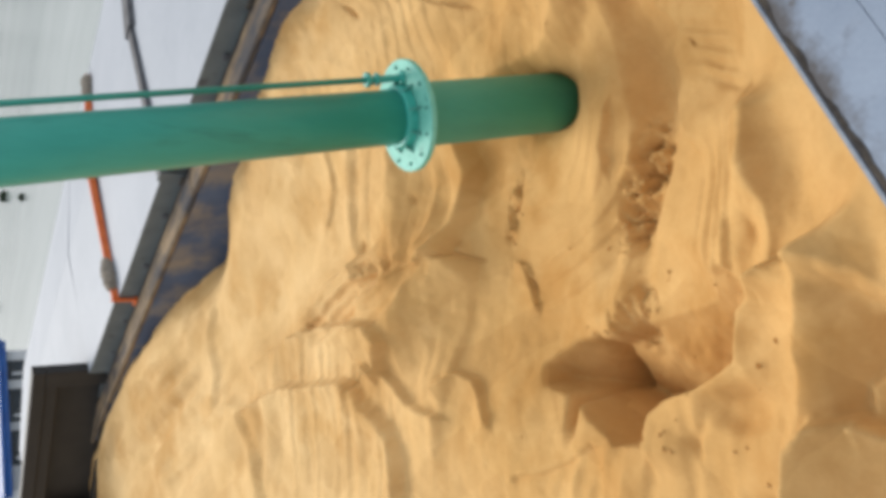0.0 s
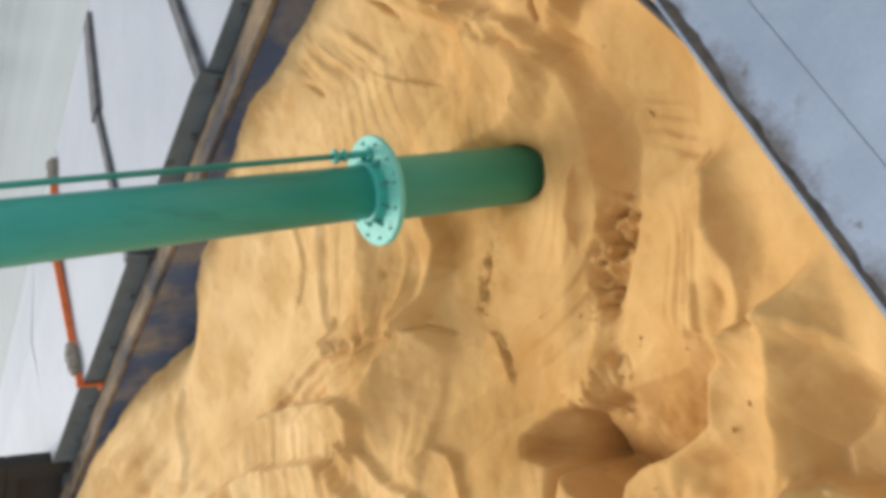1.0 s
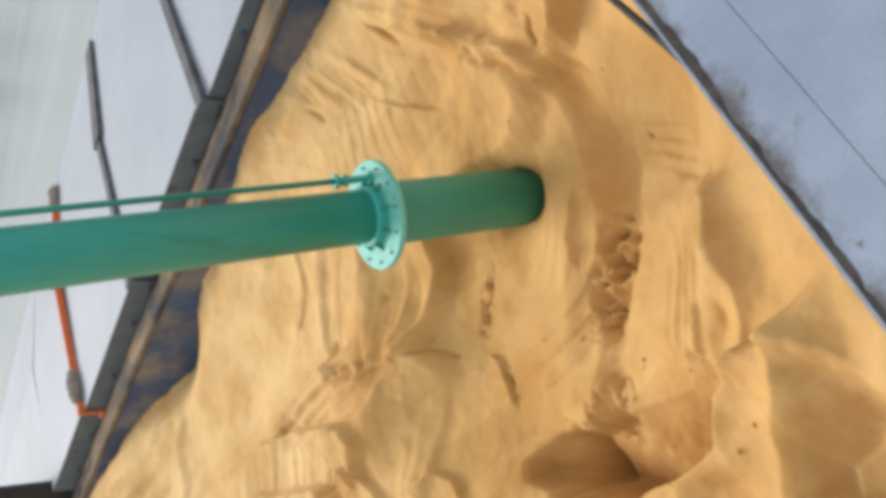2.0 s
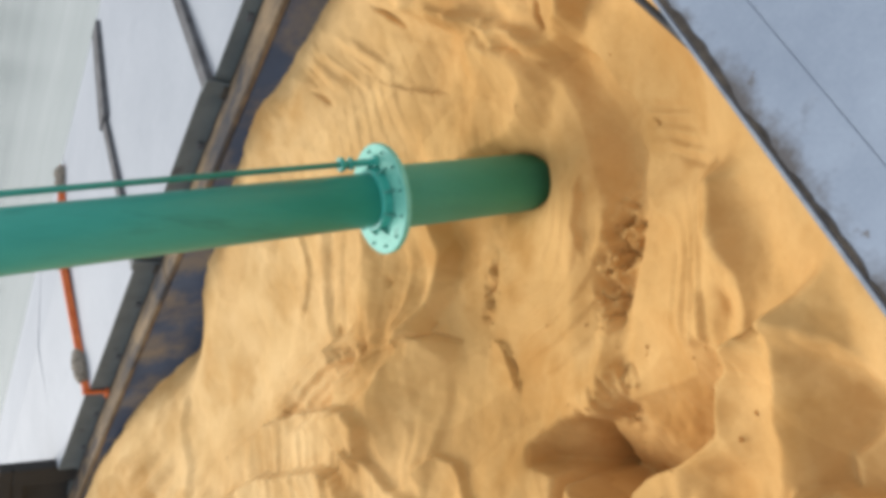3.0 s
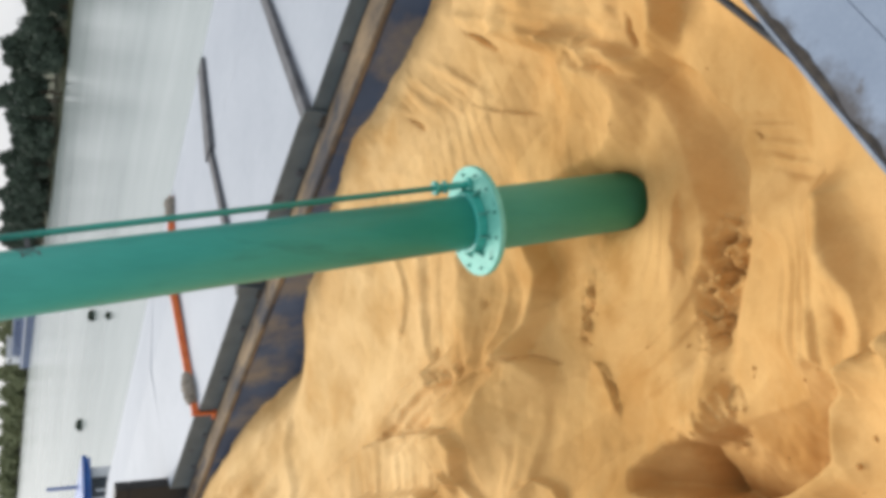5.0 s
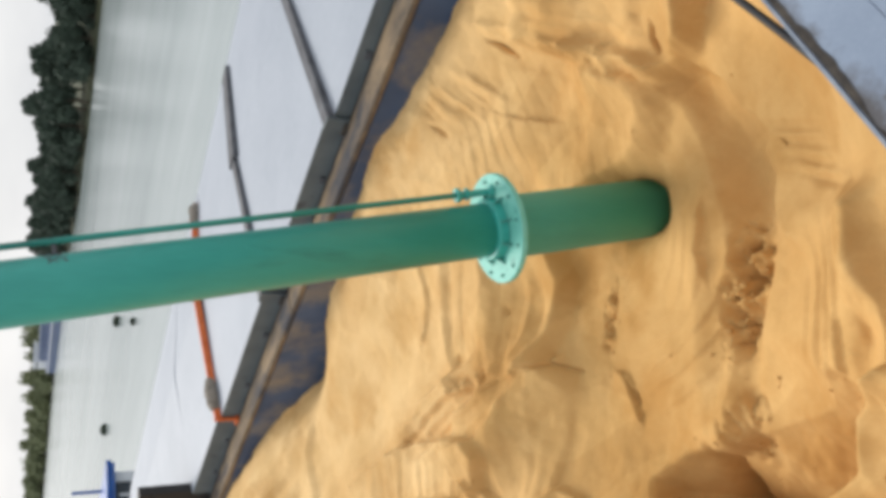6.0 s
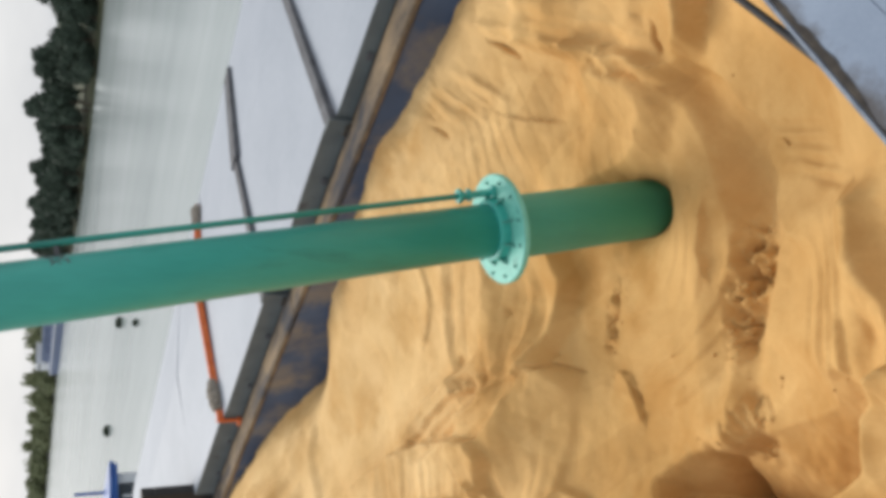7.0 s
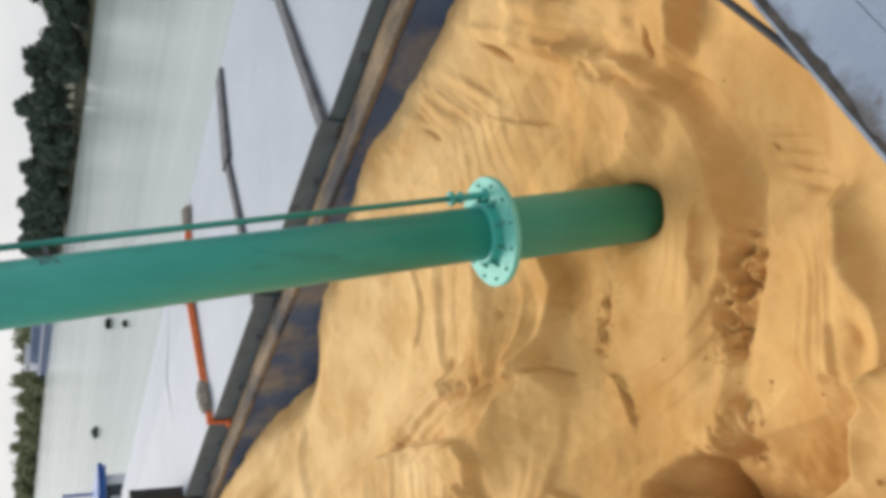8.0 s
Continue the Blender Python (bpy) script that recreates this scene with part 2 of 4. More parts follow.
def thing(name, at, label, category, group="", kind=""):
    """An Empty at the thing's base."""
    ob = new(name)
    ob.empty_display_size = 0.1
    ob.matrix_world = Matrix.Translation(at)
    ob.location = at
    bpy.context.view_layer.update()
    return tagged(ob, label, category, group, kind)


def add_box(bm, a, b, m=None, bevel=0.0):
    """A box from corner a to corner b, turned by m, added to bm."""
    made = bmesh.ops.create_cube(bm, size=1)["verts"]
    for v in made:
        v.co = Vector([a[i] + (v.co[i] + 0.5) * (b[i] - a[i]) for i in range(3)])
    if bevel:
        edges = list({e for v in made for e in v.link_edges})
        out = bmesh.ops.bevel(bm, geom=edges, offset=bevel, segments=2, affect="EDGES", profile=0.6)
        made = list({v for f in out["faces"] for v in f.verts} | {v for v in made if v.is_valid})
    if m is not None:
        bmesh.ops.transform(bm, matrix=m, verts=[v for v in made if v.is_valid])
    return bm


def box(a, b, m=None, bevel=0.0):
    return add_box(bmesh.new(), a, b, m, bevel)


def add_lathe(bm, rings, m, n=48, caps=True):
    """A turned body: rings of (radius, height), set by m."""
    loops = []
    for r, h in rings:
        loops.append([bm.verts.new(m @ Vector((r * math.cos(2 * math.pi * k / n), r * math.sin(2 * math.pi * k / n), h))) for k in range(n)])
    for p, q in zip(loops, loops[1:]):
        for k in range(n):
            bm.faces.new((p[k], p[(k + 1) % n], q[(k + 1) % n], q[k]))
    if caps:
        bm.faces.new(list(reversed(loops[0])))
        bm.faces.new(loops[-1])
    return bm


def add_tube(bm, points, r, n=10):
    """A round bar through points."""
    pts = [Vector(p) for p in points]
    loops = []
    for i, p in enumerate(pts):
        d = (pts[min(i + 1, len(pts) - 1)] - pts[max(i - 1, 0)]).normalized()
        side = d.cross(Vector((0, 0, 1)))
        side = side.normalized() if side.length > 1e-3 else Vector((1, 0, 0))
        up = side.cross(d)
        loops.append([bm.verts.new(p + r * (math.cos(2 * math.pi * k / n) * side + math.sin(2 * math.pi * k / n) * up)) for k in range(n)])
    for a, b in zip(loops, loops[1:]):
        for k in range(n):
            bm.faces.new((a[k], a[(k + 1) % n], b[(k + 1) % n], b[k]))
    bm.faces.new(list(reversed(loops[0])))
    bm.faces.new(loops[-1])
    return bm


# ---- water and far bank ----
def shore_y(x):
    """The far bank's waterline."""
    pts = ((200, 70), (-20, 86), (-65, 95), (-84, 98), (-112, 108), (-203, 154), (-246, 164), (-331, 178), (-395, 189), (-900, 330))
    for (x0, y0), (x1, y1) in zip(pts, pts[1:]):
        if x1 <= x <= x0:
            return y0 + (y1 - y0) * (x - x0) / (x1 - x0)
    return pts[0][1] if x > 200 else pts[-1][1]


def build_water():
    """One sheet to the horizon, open where the barge's hold lies below the river."""
    bm = bmesh.new()
    xs, ys = (-2500, -42.2, 5.9, 2500), (-2500, -6.2, 7.7, 2500)
    grid = [[bm.verts.new((x, y, 0.0)) for y in ys] for x in xs]
    for a in range(3):
        for b in range(3):
            if (a, b) != (1, 1):
                bm.faces.new((grid[a][b], grid[a + 1][b], grid[a + 1][b + 1], grid[a][b + 1]))
    tagged(part("water", bm, WATER), "pale grey-green river water under an overcast sky", "water", kind="structure")


def build_bank():
    bm = bmesh.new()
    xs = [200 - 12 * i for i in range(93)]
    rows = []
    for d, z in ((0, -0.3), (1.2, 0.35), (5, 0.9), (30, 1.3), (900, 2.0)):
        rows.append([bm.verts.new((x + d * 0.3, shore_y(x) + d + random.uniform(-0.6, 0.6) * (d < 6), z + random.uniform(-0.1, 0.1))) for x in xs])
    for a, b in zip(rows, rows[1:]):
        for i in range(len(xs) - 1):
            bm.faces.new((a[i], b[i], b[i + 1], a[i + 1]))
    tagged(part("ground", bm, BANK), "low grassy river bank", "river bank", kind="structure")


build_water()
build_bank()


# ---- the open barge: hold, walls, end deck ----
HOLD_Y, END_X = 7.50, -1.50


def build_hold():
    tagged(part("wall_north", box((-42, HOLD_Y, -1.3), (6, 7.93, 1.90), bevel=0.03), HOLD_BLUE),
           "scuffed dark blue hold wall rubbed with brown dust", "hold wall", kind="structure")
    bm = bmesh.new()
    for i in range(3):
        x1 = 6 - i * 16.0
        add_box(bm, (x1 - 15.994, HOLD_Y - 0.03, 1.904), (x1, 7.94, 2.0), bevel=0.045)
    tagged(part("trim", bm, LEDGE), "rounded steel coaming ledge covered with brown dust", "coaming", kind="structure")
    tagged(part("wall_south", box((-42, -6.4, -1.3), (6, -6.0, 2.0), bevel=0.03), HOLD_BLUE),
           "dark blue hold wall", "hold wall", kind="structure")
    tagged(part("wall_west", box((-42.4, -6.4, -1.3), (-42.004, 7.93, 2.0)), HOLD_BLUE), "dark blue hold end wall", "hold wall", kind="structure")
    tagged(part("wall_east", box((END_X + 0.01, -5.996, -1.3), (END_X + 0.14, 7.496, 1.93)), HOLD_BLUE),
           "dark blue hold end wall under the deck", "hold wall", kind="structure")
    tagged(part("floor", box((-42, -6, -1.5), (END_X, 7.5, -1.304)), HOLD_BLUE), "steel hold floor under the meal", "hold floor", kind="structure")


def build_deck():
    plates = thing("deck", (2, 1, 1.93), "blue-grey painted steel end deck with dark dirt along its edge", "deck", kind="structure")
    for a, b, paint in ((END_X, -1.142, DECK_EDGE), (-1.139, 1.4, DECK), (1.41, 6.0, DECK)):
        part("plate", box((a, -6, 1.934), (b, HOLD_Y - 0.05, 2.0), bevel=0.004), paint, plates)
    part("edge_bar", box((END_X - 0.025, -6, 1.90), (END_X - 0.002, HOLD_Y - 0.05, 2.012), bevel=0.005), STEEL_EDGE, plates, "bright worn steel edge bar")
    # caked dirt, a strip of uneven width along the edge
    bm = bmesh.new()
    n = 260
    rows = [[], [], []]
    for i in range(n):
        y = -3 + 10.3 * i / (n - 1)
        w = 0.035 + 0.02 * noise.noise((y * 1.3, 3.1, 0)) + 0.03 * noise.noise((y * 6.0, 1.7, 0)) + 0.012 * noise.noise((y * 21.0, 1.7, 0))
        w = max(w, 0.008)
        z = 2.008 + 0.006 * noise.noise((y * 5, 9, 0))
        rows[0].append(bm.verts.new((END_X + 0.004, y, 2.004)))
        rows[1].append(bm.verts.new((END_X + 0.4 * w, y, z)))
        rows[2].append(bm.verts.new((END_X + w, y, 2.0025)))
    for a, b in zip(rows, rows[1:]):
        for i in range(n - 1):
            bm.faces.new((a[i], b[i], b[i + 1], a[i + 1]))
    part("dirt", bm, DIRT, plates, "caked black dirt along the deck edge")


build_hold()
build_deck()


# ---- the meal: a heap dug into hollows, terraces and grooves ----
def ramp01(v, a, b):
    t = np.clip((v - a) / (b - a), 0, 1)
    return t * t * (3 - 2 * t)


def bump_at(x, y, cx, cy, rx, ry=None, turn=0.0):
    ry = ry or rx
    c, s = math.cos(radians(turn)), math.sin(radians(turn))
    u, v = (x - cx) * c + (y - cy) * s, -(x - cx) * s + (y - cy) * c
    return np.exp(-((u / rx) ** 2 + (v / ry) ** 2))


def dome(x, y, cx, cy, rx, ry, turn=0.0, edge=0.25, wob=None):
    """1 inside an oval, 0 outside, with an edge of that relative width."""
    c, s = math.cos(radians(turn)), math.sin(radians(turn))
    u, v = (x - cx) * c + (y - cy) * s, -(x - cx) * s + (y - cy) * c
    r = np.sqrt((u / rx) ** 2 + (v / ry) ** 2)
    if wob is not None:
        r = r + wob
    return 1 - ramp01(r, 1 - edge, 1 + edge)


def value_noise(x, y, scale, seed):
    """Smooth noise on arrays, from -1 to 1."""
    rng = np.random.RandomState(seed)
    table = rng.rand(64, 64) * 2 - 1
    u, v = x * scale + 1000.3, y * scale + 1000.7
    i, j = np.floor(u).astype(int), np.floor(v).astype(int)
    fu, fv = u - i, v - j
    fu, fv = fu * fu * fu * (fu * (fu * 6 - 15) + 10), fv * fv * fv * (fv * (fv * 6 - 15) + 10)
    g = lambda p, q: table[(i + p) % 64, (j + q) % 64]
    return (g(0, 0) * (1 - fu) + g(1, 0) * fu) * (1 - fv) + (g(0, 1) * (1 - fu) + g(1, 1) * fu) * fv


def fbm(x, y, scale, seed, octaves=4):
    out, amp = 0 * x, 1.0
    for k in range(octaves):
        out = out + amp * value_noise(x * 0.8 + y * 0.6, y * 0.8 - x * 0.6, scale * 2.03 ** k, seed + k)
        amp *= 0.5
    return out


def grooves(x, y, cx, cy, pitch, sharp=0.8, warp=None):
    """Scraped ridges on circles round a point: slow rise, quick drop."""
    r = np.sqrt((x - cx) ** 2 + (y - cy) ** 2) / pitch
    if warp is not None:
        r = r + warp
    f = r - np.floor(r)
    return np.where(f < sharp, f / sharp, (1 - f) / (1 - sharp)) - 0.5


def scarp(x, y, points, up, wall, reach, wob=0.0):
    """A cut edge: the ground left of the line stands up high at the edge and falls away over reach; the face is wall wide."""
    best = np.full(x.shape, 1e9)
    sign = np.ones(x.shape)
    over = np.zeros(x.shape)
    last = len(points) - 2
    for k, ((ax, ay), (bx, by)) in enumerate(zip(points, points[1:])):
        dx, dy = bx - ax, by - ay
        length = math.hypot(dx, dy)
        t = ((x - ax) * dx + (y - ay) * dy) / length ** 2
        tc = np.clip(t, 0, 1)
        d = np.hypot(x - ax - tc * dx, y - ay - tc * dy)
        side = np.where(dx * (y - ay) - dy * (x - ax) >= 0, 1.0, -1.0)
        o = np.zeros(x.shape)
        if k == 0:
            o = np.maximum(o, -t * length)
        if k == last:
            o = np.maximum(o, (t - 1) * length)
        near = d < best
        best, sign, over = np.where(near, d, best), np.where(near, side, sign), np.where(near, o, over)
    s = best * sign + wob
    rise = np.where(s > 0, np.exp(-np.maximum(s, 0) / reach), ramp01(s, -wall, 0))
    return up * rise * (1 - ramp01(over, 0.0, 0.45 * reach + 0.1))


def streaks(x, y, turn, along, across, seed):
    """Long scrape marks in one direction."""
    c, s = math.cos(radians(turn)), math.sin(radians(turn))
    u, v = x * c + y * s, -x * s + y * c
    return value_noise(u * along, v * across, 1.0, seed) + 0.5 * value_noise(u * along * 1.7, v * across * 2.3, 1.0, seed + 1)


def gouge(x, y, points, deep, wide, wob=0.0):
    """A crack along a line, deepest in its middle."""
    best, along = np.full(x.shape, 1e9), np.zeros(x.shape)
    n = len(points) - 1
    for k, ((ax, ay), (bx, by)) in enumerate(zip(points, points[1:])):
        dx, dy = bx - ax, by - ay
        t = np.clip(((x - ax) * dx + (y - ay) * dy) / (dx * dx + dy * dy), 0, 1)
        d = np.hypot(x - ax - t * dx, y - ay - t * dy)
        near = d < best
        best, along = np.where(near, d, best), np.where(near, (k + t) / n, along)
    return -deep * np.exp(-((best + wob) / wide) ** 2) * (0.25 + 0.75 * np.sin(np.pi * np.clip(along, 0, 1)))


def inside(x, y, points, wall, wob=0.0):
    """1 within a closed outline, 0 outside, with a face of that width inside the line."""
    best, odd = np.full(x.shape, 1e9), np.zeros(x.shape, bool)
    for (ax, ay), (bx, by) in zip(points, points[1:] + points[:1]):
        dx, dy = bx - ax, by - ay
        t = np.clip(((x - ax) * dx + (y - ay) * dy) / (dx * dx + dy * dy), 0, 1)
        best = np.minimum(best, np.hypot(x - ax - t * dx, y - ay - t * dy))
        if abs(dy) > 1e-9:
            odd ^= ((ay > y) != (by > y)) & (x < ax + (y - ay) * dx / dy)
    return ramp01(np.where(odd, best, -best) + wob, 0.0, wall)


def meal_height(x, y):
    w1 = fbm(x, y, 0.8, 11, 2)
    w2 = fbm(x, y, 3.2, 31)
    rag = 0.05 * w1 + 0.03 * w2
    x0, y0 = x, y
    # lines are never quite straight
    x, y = x + 0.03 * value_noise(x0, y0, 1.9, 301) + 0.014 * value_noise(x0, y0, 5.5, 302), y + 0.03 * value_noise(x0, y0, 1.9, 303) + 0.014 * value_noise(x0, y0, 5.5, 304)
    # the broad heap, higher towards the walls and the far end
    z = 1.14 + 0.34 * ramp01(y, 5.6, 7.3) + 0.45 * ramp01(-x, 9.5, 17.0) + 0.34 * ramp01(x, -2.2, -1.6)
    z = z - 0.55 * bump_at(x, y, -12.3, 7.6, 1.5, 0.9) - 0.25 * bump_at(x, y, -6.0, -2.0, 4, 2) + 0.05 * w1
    # wide basin round the pipe
    z = z - 0.55 * dome(x, y, -4.20, 3.65, 2.0, 1.80, 50, 0.45, 0.06 * w1)
    # even bank from the basin up to the far wall
    rise = 0.80 + 0.28 * (-0.36 * (x + 4.3) + 0.93 * (y - 4.9))
    z = z + 0.80 * dome(x, y, -4.95, 5.70, 1.5, 1.0, 130, 0.6) * (rise - z)
    # trench that leads round the pipe's floor into the pit
    z = z - 0.13 * dome(x, y, -2.98, 3.95, 0.85, 0.30, 75, 0.7) - 0.20 * dome(x, y, -3.73, 3.00, 0.75, 0.26, 50, 0.7)
    z = z - 0.16 * dome(x, y, -3.82, 1.75, 0.75, 0.50, 20, 0.7)
    # plateau by the deck corner and its streaks
    z = z + scarp(x, y, ((-3.84, 6.16), (-3.45, 5.54), (-3.24, 5.21), (-2.97, 4.83), (-2.83, 4.76), (-2.50, 4.58), (-2.21, 4.78)), 0.28, 0.14, 0.9, rag)
    far = dome(x, y, -3.24, 5.86, 1.5, 0.62, 120, 0.4)
    z = z + far * (0.05 * streaks(x, y, -61, 0.9, 5.0, 90) + 0.03 * value_noise(x, y, 3.0, 211))
    z = z + gouge(x, y, ((-2.69, 5.05), (-2.78, 4.96), (-2.83, 4.84)), 0.15, 0.025, 0.01 * w2)
    z = z + gouge(x, y, ((-4.24, 6.78), (-4.18, 6.65), (-4.09, 6.35)), 0.13, 0.026, 0.01 * w2)
    z = z + gouge(x, y, ((-5.62, 6.97), (-5.54, 6.82), (-5.48, 6.63)), 0.08, 0.025)
    z = z + scarp(x, y, ((-3.63, 5.88), (-3.40, 5.53), (-3.25, 5.39)), 0.07, 0.10, 0.3, rag)
    z = z + scarp(x, y, ((-4.16, 6.90), (-3.68, 6.17), (-3.17, 5.59), (-2.80, 5.26)), 0.07, 0.12, 0.3, rag)
    # fan of scraped rings beyond the pipe, cut off where the trench begins
    fan = dome(x, y, -4.55, 5.45, 1.45, 0.85, 140, 0.35, 0.15 * w1)
    z = z + fan * 0.014 * (0.7 + 0.5 * w1) * grooves(x, y, -7.82, 7.33, 0.175, 0.8, 0.35 * w1)
    z = z + scarp(x, y, ((-4.70, 4.83), (-4.30, 4.81), (-3.90, 4.67), (-3.62, 4.65), (-3.38, 4.74), (-3.44, 5.06), (-3.53, 5.53)), 0.24, 0.30, 0.6, 0.5 * rag)
    steep = dome(x, y, -5.37, 7.30, 1.4, 0.28, 125, 0.5)
    z = z + steep * 0.045 * streaks(x, y, -75, 1.2, 8.0, 92)
    # the trench's scalloped near wall
    bite = 0.035 * np.abs(np.sin(7.5 * y)) + 0.02 * w1
    z = z + scarp(x, y, ((-2.62, 4.50), (-2.56, 4.40), (-2.55, 4.10), (-2.67, 3.97), (-2.60, 3.60), (-2.74, 3.58), (-2.77, 3.39), (-2.95, 3.28), (-2.94, 2.93)), 0.16, 0.07, 0.55, bite)
    for fy in (0, 1, 2, 3):
        z = z - 0.05 * bump_at(x, y, -2.43, 3.44 - 0.16 * fy, 0.30, 0.035, -50)
    # rim of the pipe's floor, falling to the trench
    z = z + scarp(x, y, ((-4.40, 2.18), (-4.22, 2.44), (-4.03, 2.79), (-3.66, 3.23), (-3.49, 3.50), (-3.35, 3.79), (-3.20, 4.16), (-3.12, 4.47), (-3.16, 4.77), (-3.56, 5.34)), 0.17, 0.32, 0.45, 0.015 * w1)
    floor = dome(x, y, -4.42, 3.30, 0.95, 0.62, 45, 0.35, 0.05 * w1)
    z = z + floor * 0.040 * (0.6 + 0.5 * w1) * grooves(x, y, -4.45, 4.38, 0.20, 0.8, 0.4 * w1)
    z = z + scarp(x, y, ((-3.84, 3.37), (-3.78, 3.50), (-3.58, 3.66)), 0.05, 0.05, 0.3)
    z = z - 0.33 * bump_at(x, y, -4.17, 4.36, 0.36)
    # rings between the trench and the deck
    rings = dome(x, y, -2.85, 2.13, 0.60, 0.33, 60, 0.45)
    z = z + rings * 0.05 * grooves(x, y, -4.14, 2.86, 0.17, 0.7, 0.2 * w1)
    z = z + scarp(x, y, ((-3.04, 1.82), (-2.85, 1.92), (-2.66, 2.05), (-2.49, 2.23), (-2.30, 2.51)), 0.20, 0.34, 0.5, 0.4 * rag)
    # tongues left between the cuts
    for pts, up, wall, reach in ((((-7.41, 4.38), (-7.30, 4.93), (-7.16, 5.32), (-6.91, 5.64), (-6.68, 5.98)), 0.075, 0.16, 0.30), (((-6.53, 4.18), (-6.43, 4.48), (-6.24, 4.80), (-6.02, 5.17)), 0.075, 0.22, 0.28),
                                 (((-6.05, 3.94), (-5.83, 4.07), (-5.59, 4.26), (-5.35, 4.44), (-5.24, 4.69)), 0.19, 0.16, 0.40), (((-7.83, 5.46), (-7.45, 5.71), (-7.17, 6.21)), 0.05, 0.08, 0.2)):
        z = z + scarp(x, y, pts, up, wall, reach, 0.012 * w2)
    tong = dome(x, y, -6.43, 4.78, 1.1, 0.75, 120, 0.4)
    z = z + tong * 0.020 * streaks(x, y, 51, 0.45, 7.0, 70)
    z = z + gouge(x, y, ((-7.09, 4.74), (-7.19, 4.66)), 0.06, 0.035) + gouge(x, y, ((-6.09, 4.62), (-6.11, 4.51)), 0.05, 0.035)
    # brushed slope under the crest, and the crack at its head
    brush = dome(x, y, -7.74, 4.31, 1.35, 0.42, -17, 0.4, 0.1 * w1)
    z = z + brush * (0.14 * streaks(x, y, -10, 0.7, 4.5, 50))
    z = z + scarp(x, y, ((-7.50, 3.73), (-6.96, 3.57), (-6.66, 3.60), (-6.37, 3.73), (-6.16, 3.84), (-5.96, 3.86)), 0.26, 0.70, 0.22, 0.015 * w2)
    z = z + scarp(x, y, ((-9.35, 4.71), (-7.55, 4.43), (-6.73, 4.03), (-6.12, 3.88)), 0.07, 0.05, 0.2, rag)
    z = z + gouge(x, y, ((-6.06, 3.88), (-5.95, 3.82), (-5.88, 3.81), (-5.84, 3.75), (-5.72, 3.60)), 0.14, 0.022, 0.008 * np.abs(w2)) + gouge(x, y, ((-5.91, 3.80), (-5.84, 3.94)), 0.10, 0.02)
    # broken face between the crest and the pit
    z = z + scarp(x, y, ((-6.02, 2.03), (-6.08, 2.32), (-6.15, 2.51), (-6.31, 2.66), (-6.59, 2.66)), 0.09, 0.05, 0.18, 0.015 * w2)
    z = z + dome(x, y, -6.34, 3.26, 0.8, 0.45, 58, 0.4) * 0.03 * streaks(x, y, 55, 1.0, 5.0, 80)
    z = z + scarp(x, y, ((-6.71, 2.37), (-7.08, 2.69), (-7.23, 2.93), (-7.43, 3.24)), 0.11, 0.08, 0.3, 0.4 * rag)
    # slabs of older cuts
    z = z + scarp(x, y, ((-7.36, 3.19), (-6.92, 3.35), (-6.99, 3.57), (-8.56, 4.37), (-9.44, 4.67), (-10.79, 4.93)), 0.15, 0.09, 0.5, 0.02 * w2)
    z = z + scarp(x, y, ((-7.73, 1.82), (-7.55, 2.36), (-7.78, 2.83), (-8.16, 3.35), (-8.73, 3.63), (-9.93, 4.13), (-11.47, 4.50)), 0.17, 0.14, 0.7, 0.02 * w2)
    z = z + scarp(x, y, ((-11.59, 3.09), (-11.38, 3.61), (-11.55, 4.45), (-12.15, 4.94)), 0.11, 0.22, 0.4, 0.02 * w2)
    z = z + scarp(x, y, ((-12.91, 5.24), (-12.51, 5.67), (-12.42, 6.15), (-12.05, 6.48)), 0.08, 0.16, 0.5, 0.4 * rag)
    old = dome(x, y, -9.16, 3.43, 2.6, 1.0, -23, 0.4)
    z = z + old * 0.045 * streaks(x, y, 51, 0.35, 4.5, 60)
    west = dome(x, y, -15.19, 6.04, 4.5, 1.6, -24, 0.5)
    z = z + west * (0.10 * streaks(x, y, -1, 0.35, 2.2, 61) + 0.04 * value_noise(x, y, 1.3, 62))
    # the pit: a steep far side and a smooth near side that meet in a dark cleft
    pit = inside(x, y, ((-4.09, 1.09), (-4.57, 1.23), (-4.76, 1.40), (-5.04, 1.73), (-5.35, 2.07), (-5.37, 2.51), (-5.02, 2.37), (-4.56, 2.14), (-4.29, 2.09), (-4.04, 2.04), (-3.53, 1.85), (-2.95, 1.88), (-2.84, 1.55), (-2.95, 1.45), (-3.12, 1.20), (-3.55, 1.20), (-3.88, 1.27), (-4.07, 1.24)), 0.09, 0.4 * rag)
    sides = np.maximum((-3.527 + -0.260 * x + 1.260 * y), (1.480 + 0.546 * x + 0.691 * y))
    z = z + pit * (np.minimum(z, sides + 0.02 * w2 + 0.02 * streaks(x, y, 20, 0.8, 5.0, 96)) - z)
    z = z + gouge(x, y, ((-4.69, 2.15), (-4.86, 1.98), (-5.03, 1.80), (-5.11, 1.61), (-5.14, 1.53)), 0.38, 0.06, 0.01 * w2)
    # lip before the pit, and the crest and hollows by the deck
    z = z + scarp(x, y, ((-2.16, 2.38), (-2.34, 2.03), (-2.44, 1.77), (-2.60, 1.55)), 0.22, 0.22, 0.35, 0.02 * w2)
    z = z + scarp(x, y, ((-2.52, 1.54), (-2.75, 1.47), (-2.89, 1.42), (-3.07, 1.18), (-3.51, 1.19), (-3.85, 1.26), (-4.02, 1.23), (-4.11, 1.07)), 0.20, 0.08, 0.35, 0.02 * w2)
